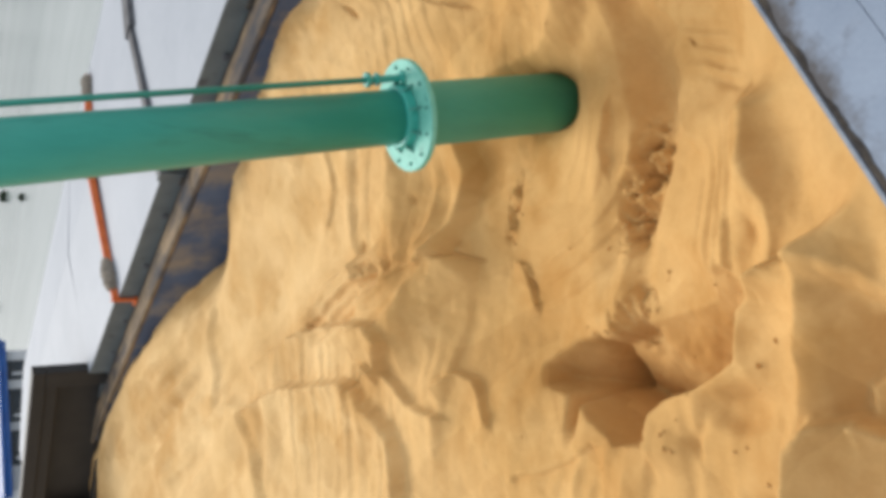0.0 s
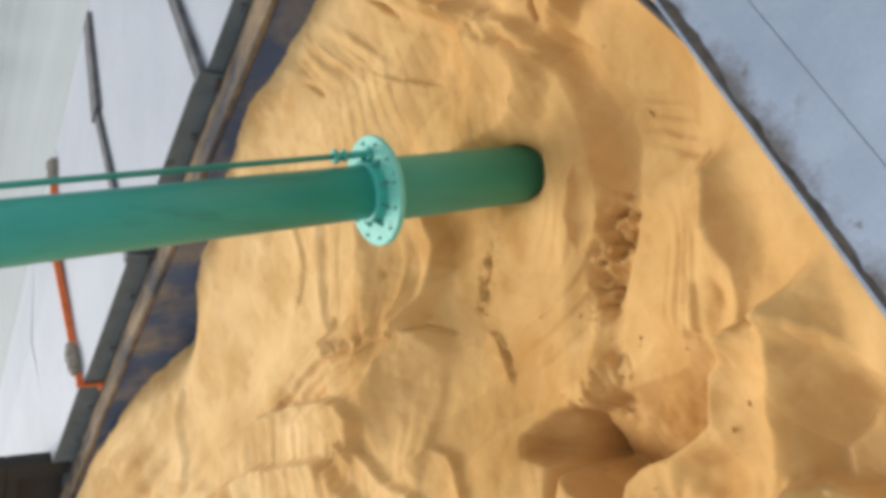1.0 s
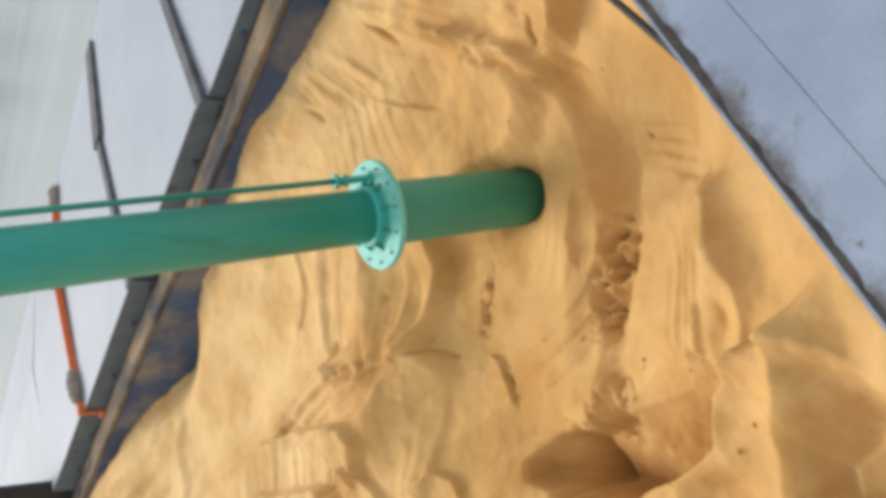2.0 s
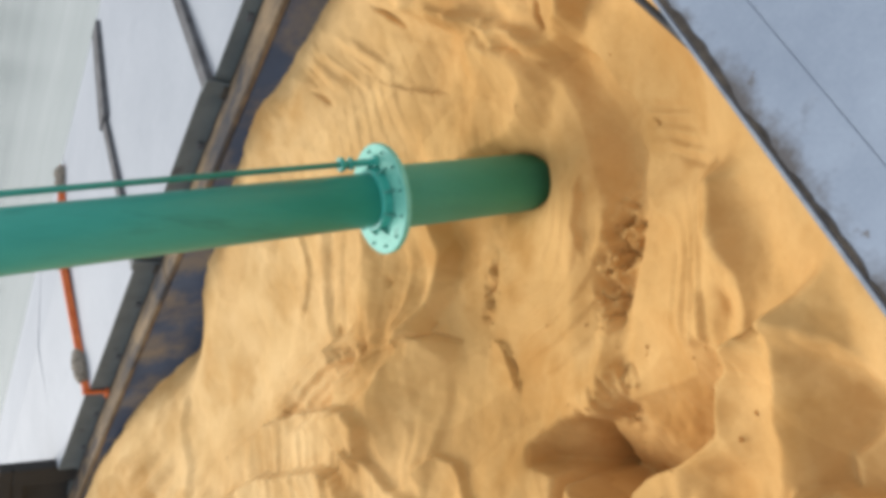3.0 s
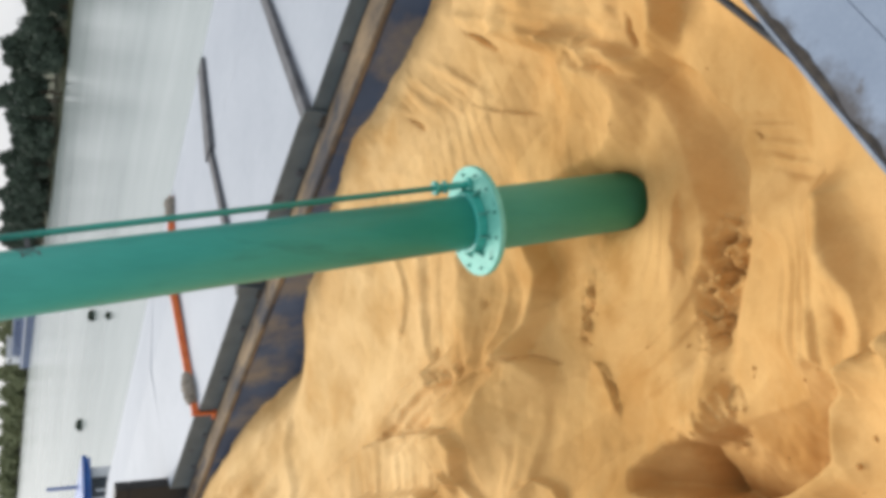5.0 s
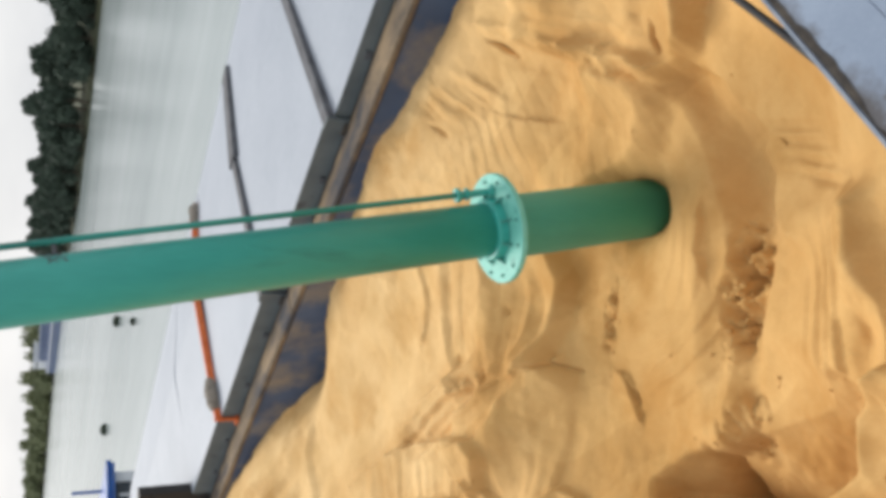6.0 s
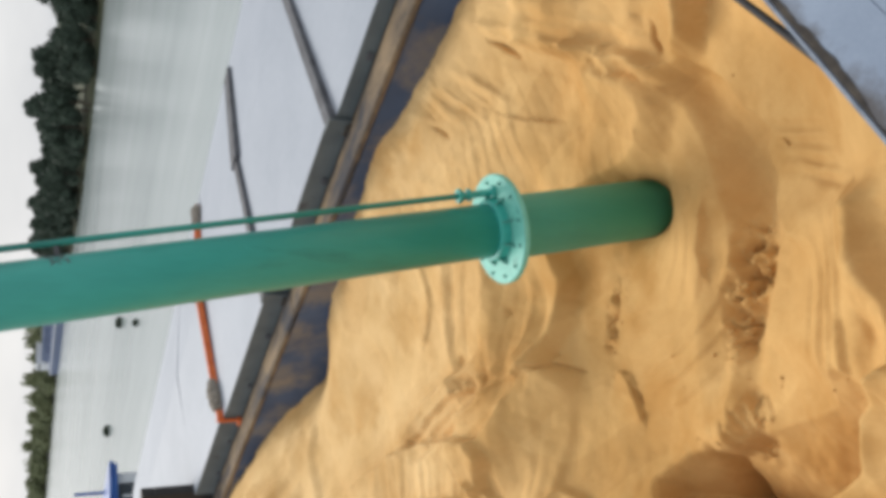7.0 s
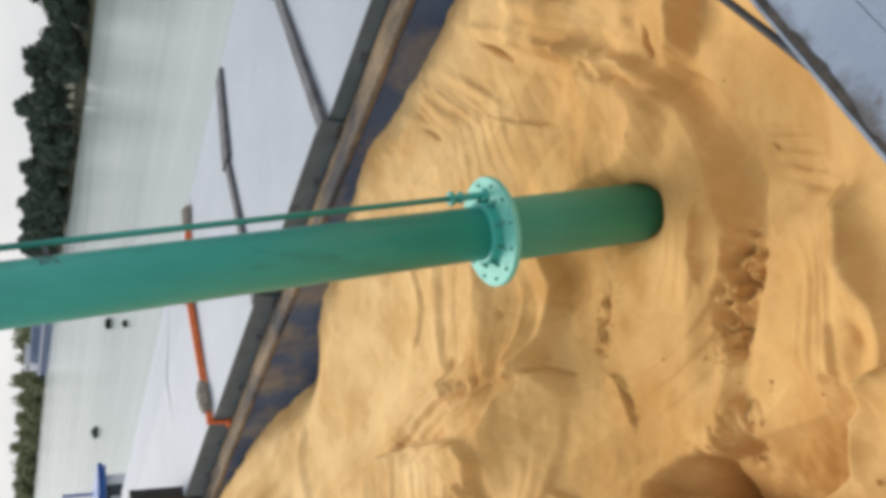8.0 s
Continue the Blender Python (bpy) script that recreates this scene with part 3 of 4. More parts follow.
    z = z + scarp(x, y, ((-3.17, 0.34), (-2.82, 0.73), (-2.65, 0.96), (-2.44, 1.24), (-2.28, 1.39), (-2.28, 1.47)), 0.33, 0.55, 0.15, 0.02 * w2)
    z = z + scarp(x, y, ((-2.23, 1.45), (-2.10, 1.33), (-2.03, 1.19), (-1.99, 0.95)), 0.18, 0.20, 0.5, 0.02 * w2)
    z = z + scarp(x, y, ((-2.43, 0.37), (-2.58, 0.57), (-2.75, 0.61), (-2.89, 0.56), (-3.06, 0.33)), 0.19, 0.06, 0.35, 0.3 * rag)
    z = z + scarp(x, y, ((-2.54, 0.61), (-2.46, 0.73), (-2.27, 0.79)), -0.08, 0.06, 0.4, 0.3 * rag)
    z = z - 0.10 * dome(x, y, -3.27, 0.96, 0.24, 0.13, -23, 0.5, 0.2 * w1) + gouge(x, y, ((-3.57, 1.02), (-3.77, 0.92), (-3.77, 0.82)), 0.07, 0.05, 0.01 * w2)
    z = z + scarp(x, y, ((-4.89, 1.29), (-5.33, 1.32), (-5.81, 1.40)), -0.05, 0.06, 0.2, 0.02 * w2)
    near = dome(x, y, -3.85, 0.71, 1.6, 0.5, -19, 0.4)
    z = z + near * (0.03 * streaks(x, y, 56, 0.6, 5.0, 63) + 0.03 * value_noise(x, y, 3.1, 64))
    # a curled plate of crust, and crumbly spots
    z = z + scarp(x, y, ((-5.31, 2.84), (-5.29, 2.97), (-5.29, 3.11), (-5.29, 3.24), (-5.35, 3.32)), 0.06, 0.03, 0.12, 0.004 * w2) + gouge(x, y, ((-5.30, 3.27), (-5.30, 3.12), (-5.28, 3.01), (-5.30, 2.88)), 0.13, 0.020, 0.008 * np.abs(w2))
    for cx, cy, rx, ry, turn, amp in ((-3.70, 2.98, 0.46, 0.17, 48, 0.12), (-5.14, 3.83, 0.30, 0.09, 38, 0.09), (-4.24, 2.13, 0.30, 0.16, 30, 0.05), (-7.07, 4.32, 0.5, 0.10, -24, 0.05)):
        z = z + amp * dome(x, y, cx, cy, rx, ry, turn, 0.5) * (value_noise(x, y, 9.0, 201) + 0.6 * value_noise(x, y, 17.0, 202) - 0.3 - 1.1 * np.exp(-(value_noise(x, y, 7.0, 203) / 0.14) ** 2))
    # the level at which it lies against the far wall
    side = 1.50 + 0.22 * np.exp(-((x + 6.7) / 1.2) ** 2) - 0.52 * np.exp(-((x + 11.6) / 1.1) ** 2) + 0.30 * ramp01(-x, 13.0, 16.5) + 0.035 * w1 + 0.02 * w2
    z = z + np.exp(-np.maximum(7.5 - y, 0) / 0.32) * (side - z)
    # scrape marks and crumbs
    patch = ramp01(fbm(x, y, 0.6, 77, 2), -0.1, 0.5)
    z = z + 0.010 * patch * streaks(x + 0.2 * w1, y, 128, 0.7, 5.0, 95) + 0.005 * w2 + 0.007 * fbm(x0, y0, 7.5, 401, 3) * (1 - 0.6 * floor)
    return np.minimum(z, 1.88 + 0.25 * ramp01(-x, 12, 18))


def build_meal():
    xs = np.concatenate([np.arange(END_X - 0.03, -6.6, -0.0145), np.arange(-6.6, -8.4, -0.022), np.arange(-8.4, -10, -0.035), np.arange(-10, -17, -0.07), np.arange(-17, -41.9, -0.3)])
    ys = np.concatenate([np.arange(HOLD_Y - 0.002, 5.5, -0.022), np.arange(5.5, 1.0, -0.0155), np.arange(1.0, 0.0, -0.024), np.arange(0.0, -5.99, -0.2)])
    gx, gy = np.meshgrid(xs, ys, indexing="ij")
    gz = meal_height(gx, gy)
    nx, ny = gx.shape
    verts = np.stack([gx.ravel(), gy.ravel(), gz.ravel()], 1)
    i, j = np.meshgrid(np.arange(nx - 1), np.arange(ny - 1), indexing="ij")
    a = (i * ny + j).ravel()
    faces = np.stack([a, a + 1, a + ny + 1, a + ny], 1)
    me = bpy.data.meshes.new("meal_heap")
    me.from_pydata(verts.tolist(), [], faces.tolist())
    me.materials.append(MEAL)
    me.polygons.foreach_set("use_smooth", [True] * len(me.polygons))
    me.update()
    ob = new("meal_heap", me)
    tagged(ob, "heap of fine yellow meal dug into hollows and grooves in the hold", "meal heap", kind="stuff")


def clod_mesh(bm, at, r, rng):
    made = bmesh.ops.create_icosphere(bm, subdivisions=1, radius=r)["verts"]
    q = Euler((rng.uniform(0, 6), rng.uniform(0, 6), rng.uniform(0, 6))).to_matrix()
    for v in made:
        v.co = q @ Vector((v.co.x * rng.uniform(0.7, 1.4), v.co.y * rng.uniform(0.6, 1.1), v.co.z * rng.uniform(0.5, 0.9))) + Vector(at)


def build_clods():
    rng = random.Random(5)
    bm = bmesh.new()
    for cx, cy, sx, sy, turn, n, r0, r1 in ((-3.72, 2.98, 0.24, 0.09, 48, 60, 0.010, 0.036), (-5.0, 3.80, 0.20, 0.06, 38, 14, 0.008, 0.022),
                                            (-4.15, 2.15, 0.35, 0.15, 30, 22, 0.01, 0.035),
                                            (-5.0, 3.6, 1.6, 1.2, 0, 40, 0.006, 0.018), (-3.4, 1.2, 0.7, 0.4, 10, 30, 0.008, 0.025)):
        c, s = math.cos(radians(turn)), math.sin(radians(turn))
        for k in range(n):
            u, v = rng.gauss(0, sx), rng.gauss(0, sy)
            x, y = cx + u * c - v * s, cy + u * s + v * c
            z = float(meal_height(np.array([x]), np.array([y]))[0])
            r = r0 + (r1 - r0) * rng.random() ** 2
            clod_mesh(bm, (x, y, z + r * 0.2), r, rng)
    tagged(part("meal_clods", bm, CLOD, smooth=False), "scattered darker damp clods lying on the meal", "clods", kind="stuff")


build_meal()
build_clods()

# ---- the unloading pipe ----
PIPE_END, PIPE_FLANGE, PIPE_AXIS = Vector((-4.204, 4.404, 0.30)), Vector((-4.420, 4.210, 2.032)), Vector((-0.12647, -0.11403, 0.9854))


def build_pipe():
    th = thing("unloading_pipe", PIPE_END, "teal steel unloading pipe with wide flange sunk in meal", "pipe")
    axis = PIPE_AXIS.normalized()
    side = Vector((0.666, 0.746, 0))
    side = (side - side.dot(axis) * axis).normalized()
    front = axis.cross(side)
    base = Matrix((side, front, axis)).transposed().to_4x4()
    at = lambda h: Matrix.Translation(PIPE_FLANGE + axis * h) @ base
    low = (PIPE_END - PIPE_FLANGE).length
    part("upper_tube", add_lathe(bmesh.new(), ((0.2285, 0.03), (0.2285, 3.2), (0.2285, 7.5)), at(0), 72), TEAL, th, smooth=True)
    part("collar", add_lathe(bmesh.new(), ((0.262, 0.026), (0.262, 0.10), (0.255, 0.112), (0.229, 0.118)), at(0), 72), TEAL, th)
    part("flange", add_lathe(bmesh.new(), ((0.27, -0.03), (0.462, -0.03), (0.468, -0.024), (0.468, 0.018), (0.462, 0.024), (0.23, 0.024)), at(0), 96, caps=False),
         TEAL_PALE, th, "pale weathered teal flange")
    bm = add_lathe(bmesh.new(), ((0.235, -low - 0.45), (0.2725, -low - 0.45), (0.2725, -0.05), (0.285, -0.028)), at(0), 72, caps=False)
    tube = part("lower_tube", bm, TEAL_LOW, th, "dusty darker teal lower tube", smooth=False)
    for p in tube.data.polygons:
        p.use_smooth = True
    for k in range(12):
        a = 2 * math.pi * (k + 0.35) / 12
        m = at(0.022) @ Matrix.Rotation(a, 4, "Z") @ Matrix.Translation((0.405, 0, 0))
        part("bolt", add_lathe(bmesh.new(), ((0.015, 0), (0.015, 0.012), (0.009, 0.013), (0.009, 0.024)), m, 6), BOLT, th)
    for k in range(9):
        a = 2 * math.pi * (k + 0.1) / 9
        m = at(0.024) @ Matrix.Rotation(a, 4, "Z")
        bm = bmesh.new()
        v = [bm.verts.new(m @ Vector(p)) for p in ((0.255, -0.007, 0), (0.33, -0.007, 0), (0.255, -0.007, 0.085), (0.255, 0.007, 0), (0.33, 0.007, 0), (0.255, 0.007, 0.085))]
        for f in ((0, 1, 2), (5, 4, 3), (0, 3, 4, 1), (1, 4, 5, 2), (2, 5, 3, 0)):
            bm.faces.new([v[q] for q in f])
        part("gusset", bm, BOLT, th, "dark triangular gusset")
    # thin lubrication line with its valve, beside the tube
    off = Matrix.Translation((0.315, -0.02, 0))
    line = part("side_line", add_lathe(bmesh.new(), ((0.024, 0.36), (0.024, 7.4)), at(0) @ off, 16), TEAL, th, "thin teal side line", smooth=True)
    valve = part("valve", add_lathe(bmesh.new(), ((0.030, 0.03), (0.030, 0.36)), at(0) @ off, 20), TEAL, th, "teal valve on the side line", smooth=False)
    for h0, h1, r in ((0.024, 0.055, 0.058), (0.25, 0.275, 0.055), (0.33, 0.365, 0.062)):
        part("ring", add_lathe(bmesh.new(), ((r - 0.006, h0), (r, h0 + 0.006), (r, h1 - 0.006), (r - 0.006, h1)), at(0) @ off, 20), TEAL, valve)
    part("valve_lever", box((0.005, -0.10, 0.29), (0.018, 0.0, 0.315), at(0) @ Matrix.Translation((0.27, 0.05, 0))), BOLT, valve)
    # clip that ties the side line to the tube
    for h in (3.38, 5.6):
        part("line_clip", box((0.215, -0.035, h), (0.335, 0.005, h + 0.03), at(0), bevel=0.004), STRIP, th, "dark steel clip")
    bm = bmesh.new()
    for k in range(5):
        p = [(0.225 * math.cos(a) * 1.015, -0.225 * math.sin(a) * 1.015, 3.34 + 0.03 * k + 0.10 * math.sin(a * 3 + k)) for a in (0.0, 0.25, 0.5, 0.7)]
        add_tube(bm, [at(0) @ Vector(q) for q in p], 0.005, 6)
    part("tie_wire", bm, STRIP, th, "dark wire wound round the tube")
    # cutting fin on the rim of the open end
    m = at(0) @ Matrix.Rotation(radians(192), 4, "Z")
    bm = bmesh.new()
    v = [bm.verts.new(m @ Vector((r, d, h))) for d in (-0.008, 0.008) for r, h in ((0.262, -low - 0.30), (0.43, -low - 0.25), (0.40, -low - 0.06), (0.275, -low + 0.10))]
    for f in ((0, 1, 2, 3), (7, 6, 5, 4), (0, 4, 5, 1), (1, 5, 6, 2), (2, 6, 7, 3), (3, 7, 4, 0)):
        bm.faces.new([v[q] for q in f])
    part("cutting_fin", bm, TEAL_LOW, th)
    # the screw blade that shows at the open end
    bm = bmesh.new()
    turns, n = 1.1, 40
    prev = None
    for k in range(n + 1):
        a = radians(230) + 2 * math.pi * turns * k / n
        h = -low - 0.30 + 0.46 * k / n
        ring = []
        for r in (0.05, 0.22 + 0.10 * max(0.0, 1 - abs(k - 12) / 6)):
            for dz in (-0.008, 0.008):
                ring.append(bm.verts.new(at(0) @ Vector((r * math.cos(a), r * math.sin(a), h + dz))))
        if prev:
            for s, t in ((0, 1), (1, 3), (3, 2), (2, 0)):
                bm.faces.new((prev[s], prev[t], ring[t], ring[s]))
        prev = ring
    part("screw_blade", bm, TEAL, th, "teal screw blade at the open end")


build_pipe()


# ---- the covered barge alongside ----
COVER_X = (-2.95, -6.56, -10.20, -13.97, -17.15, -21.0, -25.0, -29.0)


def build_cover(x0, x1, tilt, ridge, front=7.985):
    """A low gabled steel hatch cover between two joints."""
    th = thing("hatch_cover", ((x0 + x1) / 2, 10.9, 2.0), "white low-gabled steel hatch cover with a grey edge", "hatch cover", "hatch covers on the barge alongside")
    gap = 0.035 if x0 > -13 else 0.004
    a, b = x1 + gap, x0 - gap
    ridge_y, eave_y, zf, zr, ze = 10.95, 13.85, 2.35 + tilt, ridge, 2.32
    for name, (ya, za), (yb, zb) in (("front_slope", (front, zf), (ridge_y, zr)), ("rear_slope", (ridge_y + 0.004, zr), (eave_y, ze))):
        bm = bmesh.new()
        v = [bm.verts.new(p) for p in ((a, ya, za), (b, ya, za), (b, yb, zb), (a, yb, zb), (a, ya, za - 0.03), (b, ya, za - 0.03), (b, yb, zb - 0.03), (a, yb, zb - 0.03))]
        for f in ((0, 1, 2, 3), (7, 6, 5, 4), (0, 4, 5, 1), (1, 5, 6, 2), (2, 6, 7, 3), (3, 7, 4, 0)):
            bm.faces.new([v[q] for q in f])
        part(name, bm, COVER, th)
    part("front_edge", box((a, front - 0.02, 1.985), (b, front + 0.035, zf - 0.002), bevel=0.006), SKIRT, th, "grey vertical front edge")
    part("rear_edge", box((a, eave_y - 0.05, 1.99), (b, eave_y - 0.002, ze - 0.034)), SKIRT, th, "grey rear edge")
    part("end_plate", box((b - 0.03, front + 0.045, 1.99), (b - 0.002, eave_y - 0.06, 2.30)), SKIRT, th)
    # hinge lugs on the front edge
    for s in (0.30, 0.72):
        x = a + (b - a) * s
        part("lug", box((x - 0.05, front - 0.055, 2.02), (x + 0.05, front - 0.022, 2.10), bevel=0.008), STRIP, th)


def build_strip(x, orange, zf, zr):
    """The bar that seals the joint between two covers, bent over the ridge."""
    mat = ORANGE if orange else STRIP
    label = "orange joint bar tied with frayed cloth over the hatch covers" if orange else "dark weathered joint bar bent over the hatch covers"
    th = thing("joint_bar", (x, 8.0, 2.36), label, "joint bar", "joint bars between the hatch covers")
    lift = 0.06 if orange else 0.02
    w = 0.036 if orange else 0.10
    segs = (((7.95, zf + lift), (10.95, zr + lift)), ((10.95, zr + lift), (13.50, 2.34 + lift)))
    for name, (p, q) in zip(("front_bar", "rear_bar"), segs):
        d = Vector((0, q[0] - p[0], q[1] - p[1]))
        m = Matrix.Translation((x, p[0], p[1])) @ Matrix.Rotation(math.atan2(d.z, d.y), 4, "X")
        rise, wide = (0.02, w) if name == "front_bar" else (0.05, w * (1.15 if orange else 1.9))
        part(name, box((-wide, 0.002, -0.12), (wide, d.length, rise), m, bevel=0.015), mat, th)
    part("end_cap", box((x - w, 7.90, 2.0), (x + w, 7.948, zf + 0.03 + lift), bevel=0.012), mat if orange else SKIRT, th)
    part("foot", box((x - 0.14, 7.87, 2.002), (x + 0.06, 7.965, 2.07), bevel=0.012), DIRT if not orange else ORANGE, th)
    if orange:
        rng = random.Random(9)
        for y0, y1 in ((8.15, 8.85), (10.75, 11.1), (12.9, 13.5)):
            rings, n = [], 14
            for k in range(n):
                f = k / (n - 1)
                rings.append((0.03 + 0.10 * math.sin(math.pi * min(1, 0.12 + f * 0.9)) ** 0.5 + rng.uniform(-0.014, 0.02), f * (y1 - y0)))
            z0 = zf + lift + (y0 - 7.95) * (zr - zf) / 3 if y0 < 10.95 else zr + lift - (y0 - 10.95) * (zr - 2.34) / 2.55
            m = Matrix.Translation((x, y0, z0 - 0.01)) @ Matrix.Rotation(radians(-90 + (3.6 if y0 < 10.9 else -4.4)), 4, "X")
            bm = add_lathe(bmesh.new(), rings, m, 12)
            for v in bm.verts:
                v.co += Vector((rng.uniform(-1, 1), rng.uniform(-1, 1), rng.uniform(-1, 1))) * 0.016
            part("cloth_wrap", bm, FRAY, th, "frayed grey cloth wrapped round the bar")


def build_side_barge():
    th = thing("covered_barge", (-10, 11, 0), "dark hull of the covered barge lying alongside", "barge")
    part("hull", box((-30, 8.0, -0.8), (2.5, 13.9, 1.80), bevel=0.12), HULL, th)
    part("coaming", box((-29, 8.03, 1.804), (1.5, 13.78, 1.98), bevel=0.01), SKIRT, th)
    xs = (0.75,) + COVER_X
    for k, (x0, x1) in enumerate(zip(xs, xs[1:])):
        build_cover(x0, x1, (-0.15, -0.15, -0.05, -0.02, 0.03, 0.03, 0.03, 0.03)[k], (2.42, 2.42, 2.43, 2.47, 2.56, 2.58, 2.58, 2.58)[k], 7.985 if x0 > -17 else 8.30)
    for x, zf, zr in zip(COVER_X, (2.24, 2.26, 2.35, 2.37), (2.43, 2.44, 2.46, 2.56)):
        build_strip(x, x == COVER_X[3], zf, zr)


build_side_barge()


# ---- black steel box at the far end ----
def build_box():
    a, b = Vector((-17.27, 8.104, 0)), Vector((-27.6, 3.78, 0))
    d = (b - a).normalized()
    turn = math.atan2(d.y, d.x)
    m = Matrix.Translation((a.x, a.y, 0)) @ Matrix.Rotation(turn, 4, "Z")
    th = thing("steel_hopper", (a.x + d.x * 5, a.y + d.y * 5, 1.6), "black steel hopper with a recessed side standing on the hold edge", "hopper")
    L = 11.0
    part("top_rail", box((0, -0.25, 3.17), (L, 0.02, 3.45), m, bevel=0.02), BLACK_STEEL, th)
    part("corner_post", box((0, -0.25, 1.4), (0.42, 0.02, 3.166), m, bevel=0.02), BLACK_STEEL, th)
    part("inner_rail", box((0.424, -0.23, 2.92), (L, -0.06, 3.166), m, bevel=0.02), BLACK_STEEL, th)
    part("back_panel", box((0.424, -0.6, 1.3), (L, -0.45, 3.16), m), BLACK_STEEL, th)
    part("sill", box((0.424, -0.25, 1.4), (L, 0.0, 1.9), m, bevel=0.02), BLACK_STEEL, th)
    for k in range(3):
        part("rib", box((4.6 + 2.4 * k, -0.44, 1.904), (4.72 + 2.4 * k, -0.12, 2.916), m, bevel=0.01), BLACK_STEEL, th)


build_box()


# ---- black hose at the deck edge ----
def build_hose():
    pts = []
    for k in range(30):
        f = k / 29
        x, y = -2.02 + 0.475 * f + 0.02 * math.sin(f * 3.1), 5.0 - 2.3 * f
        z = float(meal_height(np.array([x]), np.array([y]))[0]) + 0.03
        pts.append((x, y, max(z, 1.66 + 0.2 * f)))
    pts = [Vector(p) for p in pts]
    for _ in range(3):
        pts = [pts[0]] + [(a + b + b + c) / 4 for a, b, c in zip(pts, pts[1:], pts[2:])] + [pts[-1]]
    bm = add_tube(bmesh.new(), pts, 0.026, 10)
    tagged(part("hose", bm, RUBBER, smooth=True), "black rubber hose drooping over the deck edge", "hose")


build_hose()


# ---- work boat with blue roof ----
def build_boat():
    th = thing("work_boat", (-37, 14.5, 0), "small white work boat with a blue roof and dark windows", "boat")
    part("hull", box((-43, 11.0, -0.3), (-33.2, 18.2, 1.15), bevel=0.25), BOAT_WHITE, th)
    cab = part("cabin", box((-41, 11.2, 1.154), (-34.0, 17.1, 2.52), bevel=0.08), BOAT_WHITE, th)
    part("roof", box((-41.4, 10.9, 2.524), (-33.6, 17.45, 2.74), bevel=0.07), BOAT_BLUE, th, "blue cabin roof")
    part("visor", box((-33.9, 10.9, 2.40), (-33.55, 17.3, 2.52), bevel=0.03), BOAT_BLUE, th, "blue roof edge")
    for y0, y1 in ((15.75, 16.6), (13.95, 15.35), (12.2, 13.6)):
        w = part("window", box((-34.05, y0, 1.72), (-33.965, y1, 2.34), bevel=0.02), GLASS_DARK, th, "dark cabin window")
        part("reflector", box((-33.964, y0 + 0.2, 1.85), (-33.955, y0 + 0.32, 2.2)), BOAT_WHITE, w)
    part("mast", add_tube(bmesh.new(), [(-36, 17.2, 2.7), (-36.2, 17.3, 3.9)], 0.07), BOAT_BLUE, th, "blue mast")


build_boat()


# ---- barge moored at the far bank ----
def build_far_ship():
    a = Vector((-178, 136.5, 0))
    b = Vector((-246, 159.0, 0))
    turn = math.atan2((b - a).y, (b - a).x)
    m = Matrix.Translation(a) @ Matrix.Rotation(turn, 4, "Z")
    th = thing("cargo_ship", a, "long faded blue cargo ship moored at the far bank", "ship")
    L = (b - a).length
    part("hull", box((0, -9, -0.5), (L, 0, 2.6), m, bevel=0.4), SHIP_BLUE, th)
    part("rub_rail", box((0.5, -0.1, 1.9), (L - 0.5, 0.14, 2.2), m), BOAT_WHITE, th, "white rail along the hull")
    part("hold_side", box((4, -8, 2.604), (L - 12, -0.9, 4.2), m, bevel=0.1), SHIP_BLUE, th)
    part("hold_cover", box((4, -8.2, 4.204), (L - 14, -0.7, 4.9), m, bevel=0.1), SHIP_BLUE, th)
    house = part("deckhouse", box((L - 10, -8, 2.604), (L - 2, -1, 6.4), m, bevel=0.1), BOAT_WHITE, th, "white deckhouse")
    for k in range(4):
        part("window", box((L - 9.3 + 1.8 * k, -1.05, 4.9), (L - 8.2 + 1.8 * k, -0.96, 5.8), m), GLASS_DARK, house)
    for k in range(9):
        part("stanchion", box((6 + k * 5.2, -0.86, 2.604), (6.3 + k * 5.2, -0.7, 4.2), m), SHIP_BLUE, th)


build_far_ship()


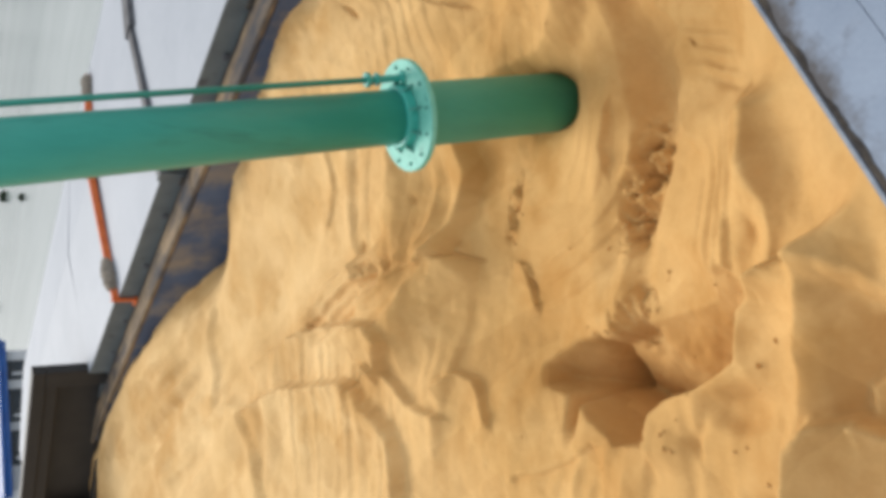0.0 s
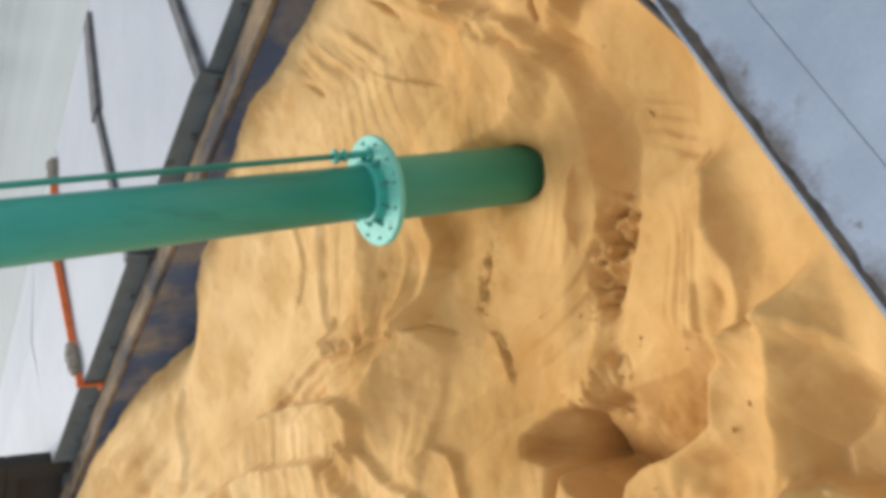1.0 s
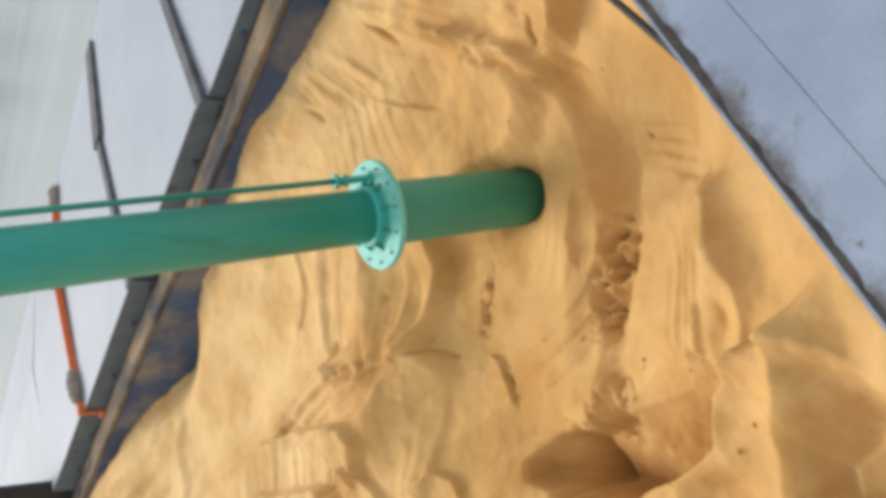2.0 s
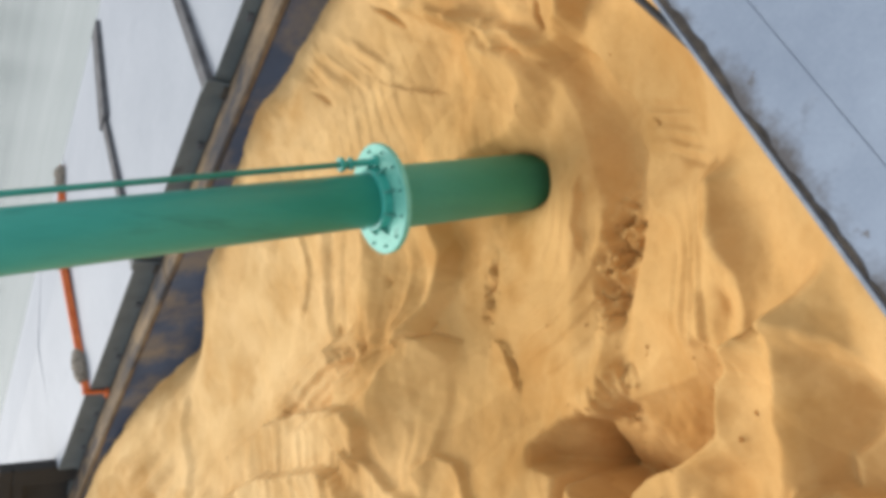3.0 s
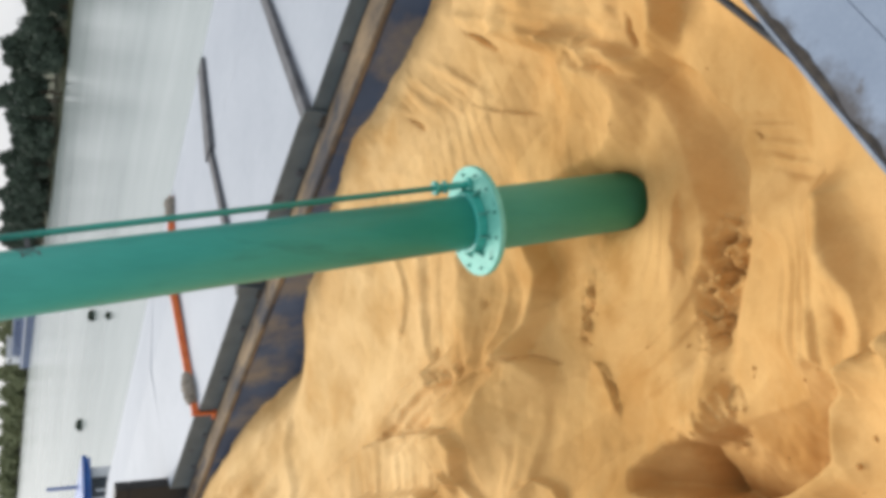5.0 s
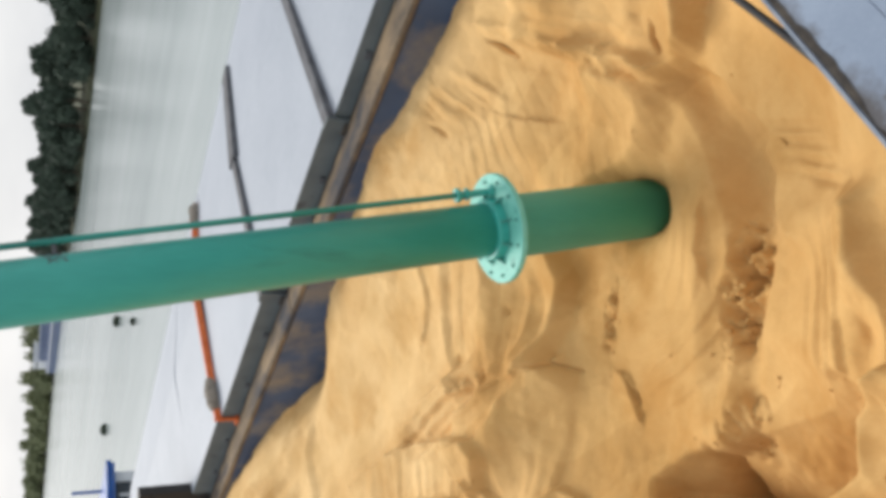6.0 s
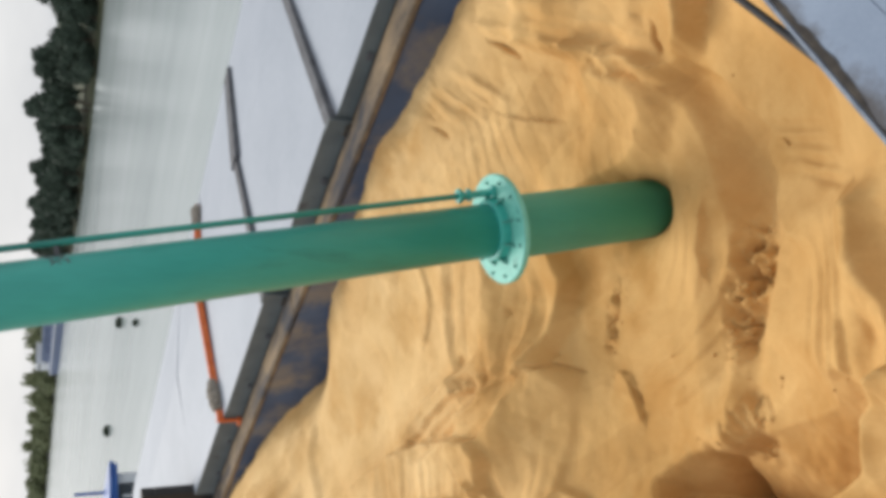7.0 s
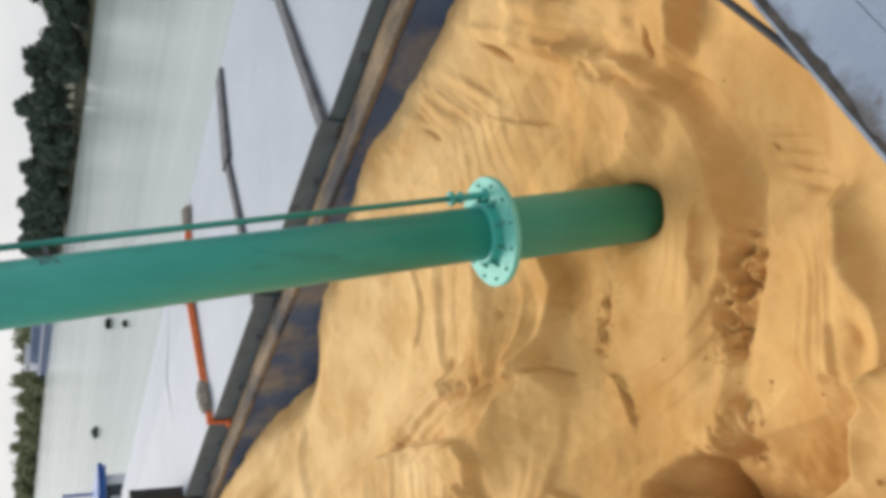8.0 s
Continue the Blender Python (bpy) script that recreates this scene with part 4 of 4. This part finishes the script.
# ---- trees and bushes on the far bank ----
def build_plant(name, height, spread, leaf, count, size, label, category, group, seed, trunk_share):
    """A plant with a tapered trunk, limbs and a crown of many small leaf sprays, built at the origin."""
    rng = random.Random(seed)
    th = thing(name, (0, 0, 0), label, category, group)
    bm = bmesh.new()
    add_lathe(bm, ((0.03 * height, -0.4), (0.02 * height, height * 0.3), (0.006 * height, height * 0.85)), Matrix.Identity(4), 8)
    tips = []
    for k in range(11):
        a, h = rng.uniform(0, 6.28), height * rng.uniform(trunk_share, 0.85)
        reach = spread * rng.uniform(0.5, 1.0) * (1.15 - h / height)
        tip = Vector((reach * math.cos(a), reach * math.sin(a), h + height * rng.uniform(0.05, 0.18)))
        tips.append((tip, spread * rng.uniform(0.32, 0.55)))
        add_tube(bm, [(0, 0, h - 0.06 * height), tip * 0.5 + Vector((0, 0, h * 0.5)), tip], 0.008 * height, 5)
    tips.append((Vector((0, 0, height * 0.9)), spread * 0.4))
    part("trunk", bm, BARK, th)
    bm = bmesh.new()
    for k in range(count):
        c, r = tips[k % len(tips)]
        d = Vector((rng.gauss(0, 1), rng.gauss(0, 1), rng.gauss(0, 0.9))).normalized() * r * rng.uniform(0.35, 1.12)
        p = c + d
        p.z = max(p.z, 0.15)
        q = Euler((rng.uniform(0, 6), rng.uniform(0, 6), rng.uniform(0, 6))).to_matrix()
        s = size * rng.uniform(0.6, 1.4)
        v = [bm.verts.new(p + q @ Vector(o) * s) for o in ((-1, 0, 0.1), (-0.1, -0.55, 0), (1, 0, -0.1), (0.1, 0.6, 0.15))]
        bm.faces.new((v[0], v[1], v[2]))
        bm.faces.new((v[0], v[2], v[3]))
    part("crown", bm, leaf, th)
    return th


def build_woods():
    rng = random.Random(21)
    kinds = [build_plant("tree", h, sp, LEAF_DARK, 2600, 0.25, "dark green leafy tree on the far river bank", "tree", "trees on the far bank", 40 + k, 0.10)
             for k, (h, sp) in enumerate(((5.6, 2.3), (6.3, 2.5), (4.9, 2.4), (7.4, 2.2)))]
    places = []
    x = 25.0
    while x > -215:
        for row in range(2):
            px = x + rng.uniform(-1.2, 1.2)
            places.append((px, shore_y(px) + 2.2 + row * 4.5 + rng.uniform(-0.8, 0.8), rng.uniform(0.78, 1.22)))
        x -= rng.uniform(2.6, 4.2) if x > -130 else rng.uniform(4, 6)
    used = set()
    for px, py, sc in places:
        k = rng.randrange(4)
        m = Matrix.Translation((px, py - 1.0, 0.15)) @ Matrix.Rotation(rng.uniform(0, 6.28), 4, "Z") @ Matrix.Scale(sc, 4)
        if k in used:
            ob = copy_thing(kinds[k], m)
        else:
            ob = kinds[k]
            used.add(k)
        ob.matrix_basis = m
    bushes = [build_plant("bush", h, sp, LEAF_PALE, 700, 0.6, "pale green bush on the far river bank", "bush", "bushes on the far bank", 60 + k, 0.02)
              for k, (h, sp) in enumerate(((5.5, 4.0), (6.5, 3.6), (4.6, 4.4)))]
    used = set()
    x = -225.0
    while x > -560:
        px = x
        k = rng.randrange(3)
        m = Matrix.Translation((px, shore_y(px) + 4 + rng.uniform(-1.5, 4), 0.5)) @ Matrix.Rotation(rng.uniform(0, 6.28), 4, "Z") @ Matrix.Scale(rng.uniform(0.8, 1.25), 4)
        if k in used:
            ob = copy_thing(bushes[k], m)
        else:
            ob = bushes[k]
            used.add(k)
        ob.matrix_basis = m
        x -= rng.uniform(3.0, 5.5)


build_woods()


# ---- weeds floating on the river ----
def build_weed(x, y, r, seed):
    rng = random.Random(seed)
    bm = bmesh.new()
    for k in range(220):
        a, d = rng.uniform(0, 6.28), r * rng.random() ** 0.6
        p = Vector((x + d * math.cos(a), y + d * math.sin(a), 0.02 + rng.random() * r * 1.1 * (1 - 0.6 * d / r)))
        q = Euler((rng.uniform(0, 6), rng.uniform(0, 6), rng.uniform(0, 6))).to_matrix()
        v = [bm.verts.new(p + q @ Vector(o) * 0.13) for o in ((-1, 0, 0), (0, -0.4, 0), (1, 0, 0.1), (0, 0.45, 0.1))]
        bm.faces.new(v)
    tagged(part("water_weed", bm, WEED), "dark green clump of weed floating on the river", "water weed", "weed clumps on the river")


for wx, wy, wr, ws in ((-54.4, 39.7, 0.42, 1), (-45.1, 32.9, 0.22, 2), (-66.5, 37.3, 0.48, 3)):
    build_weed(wx, wy, wr, ws)
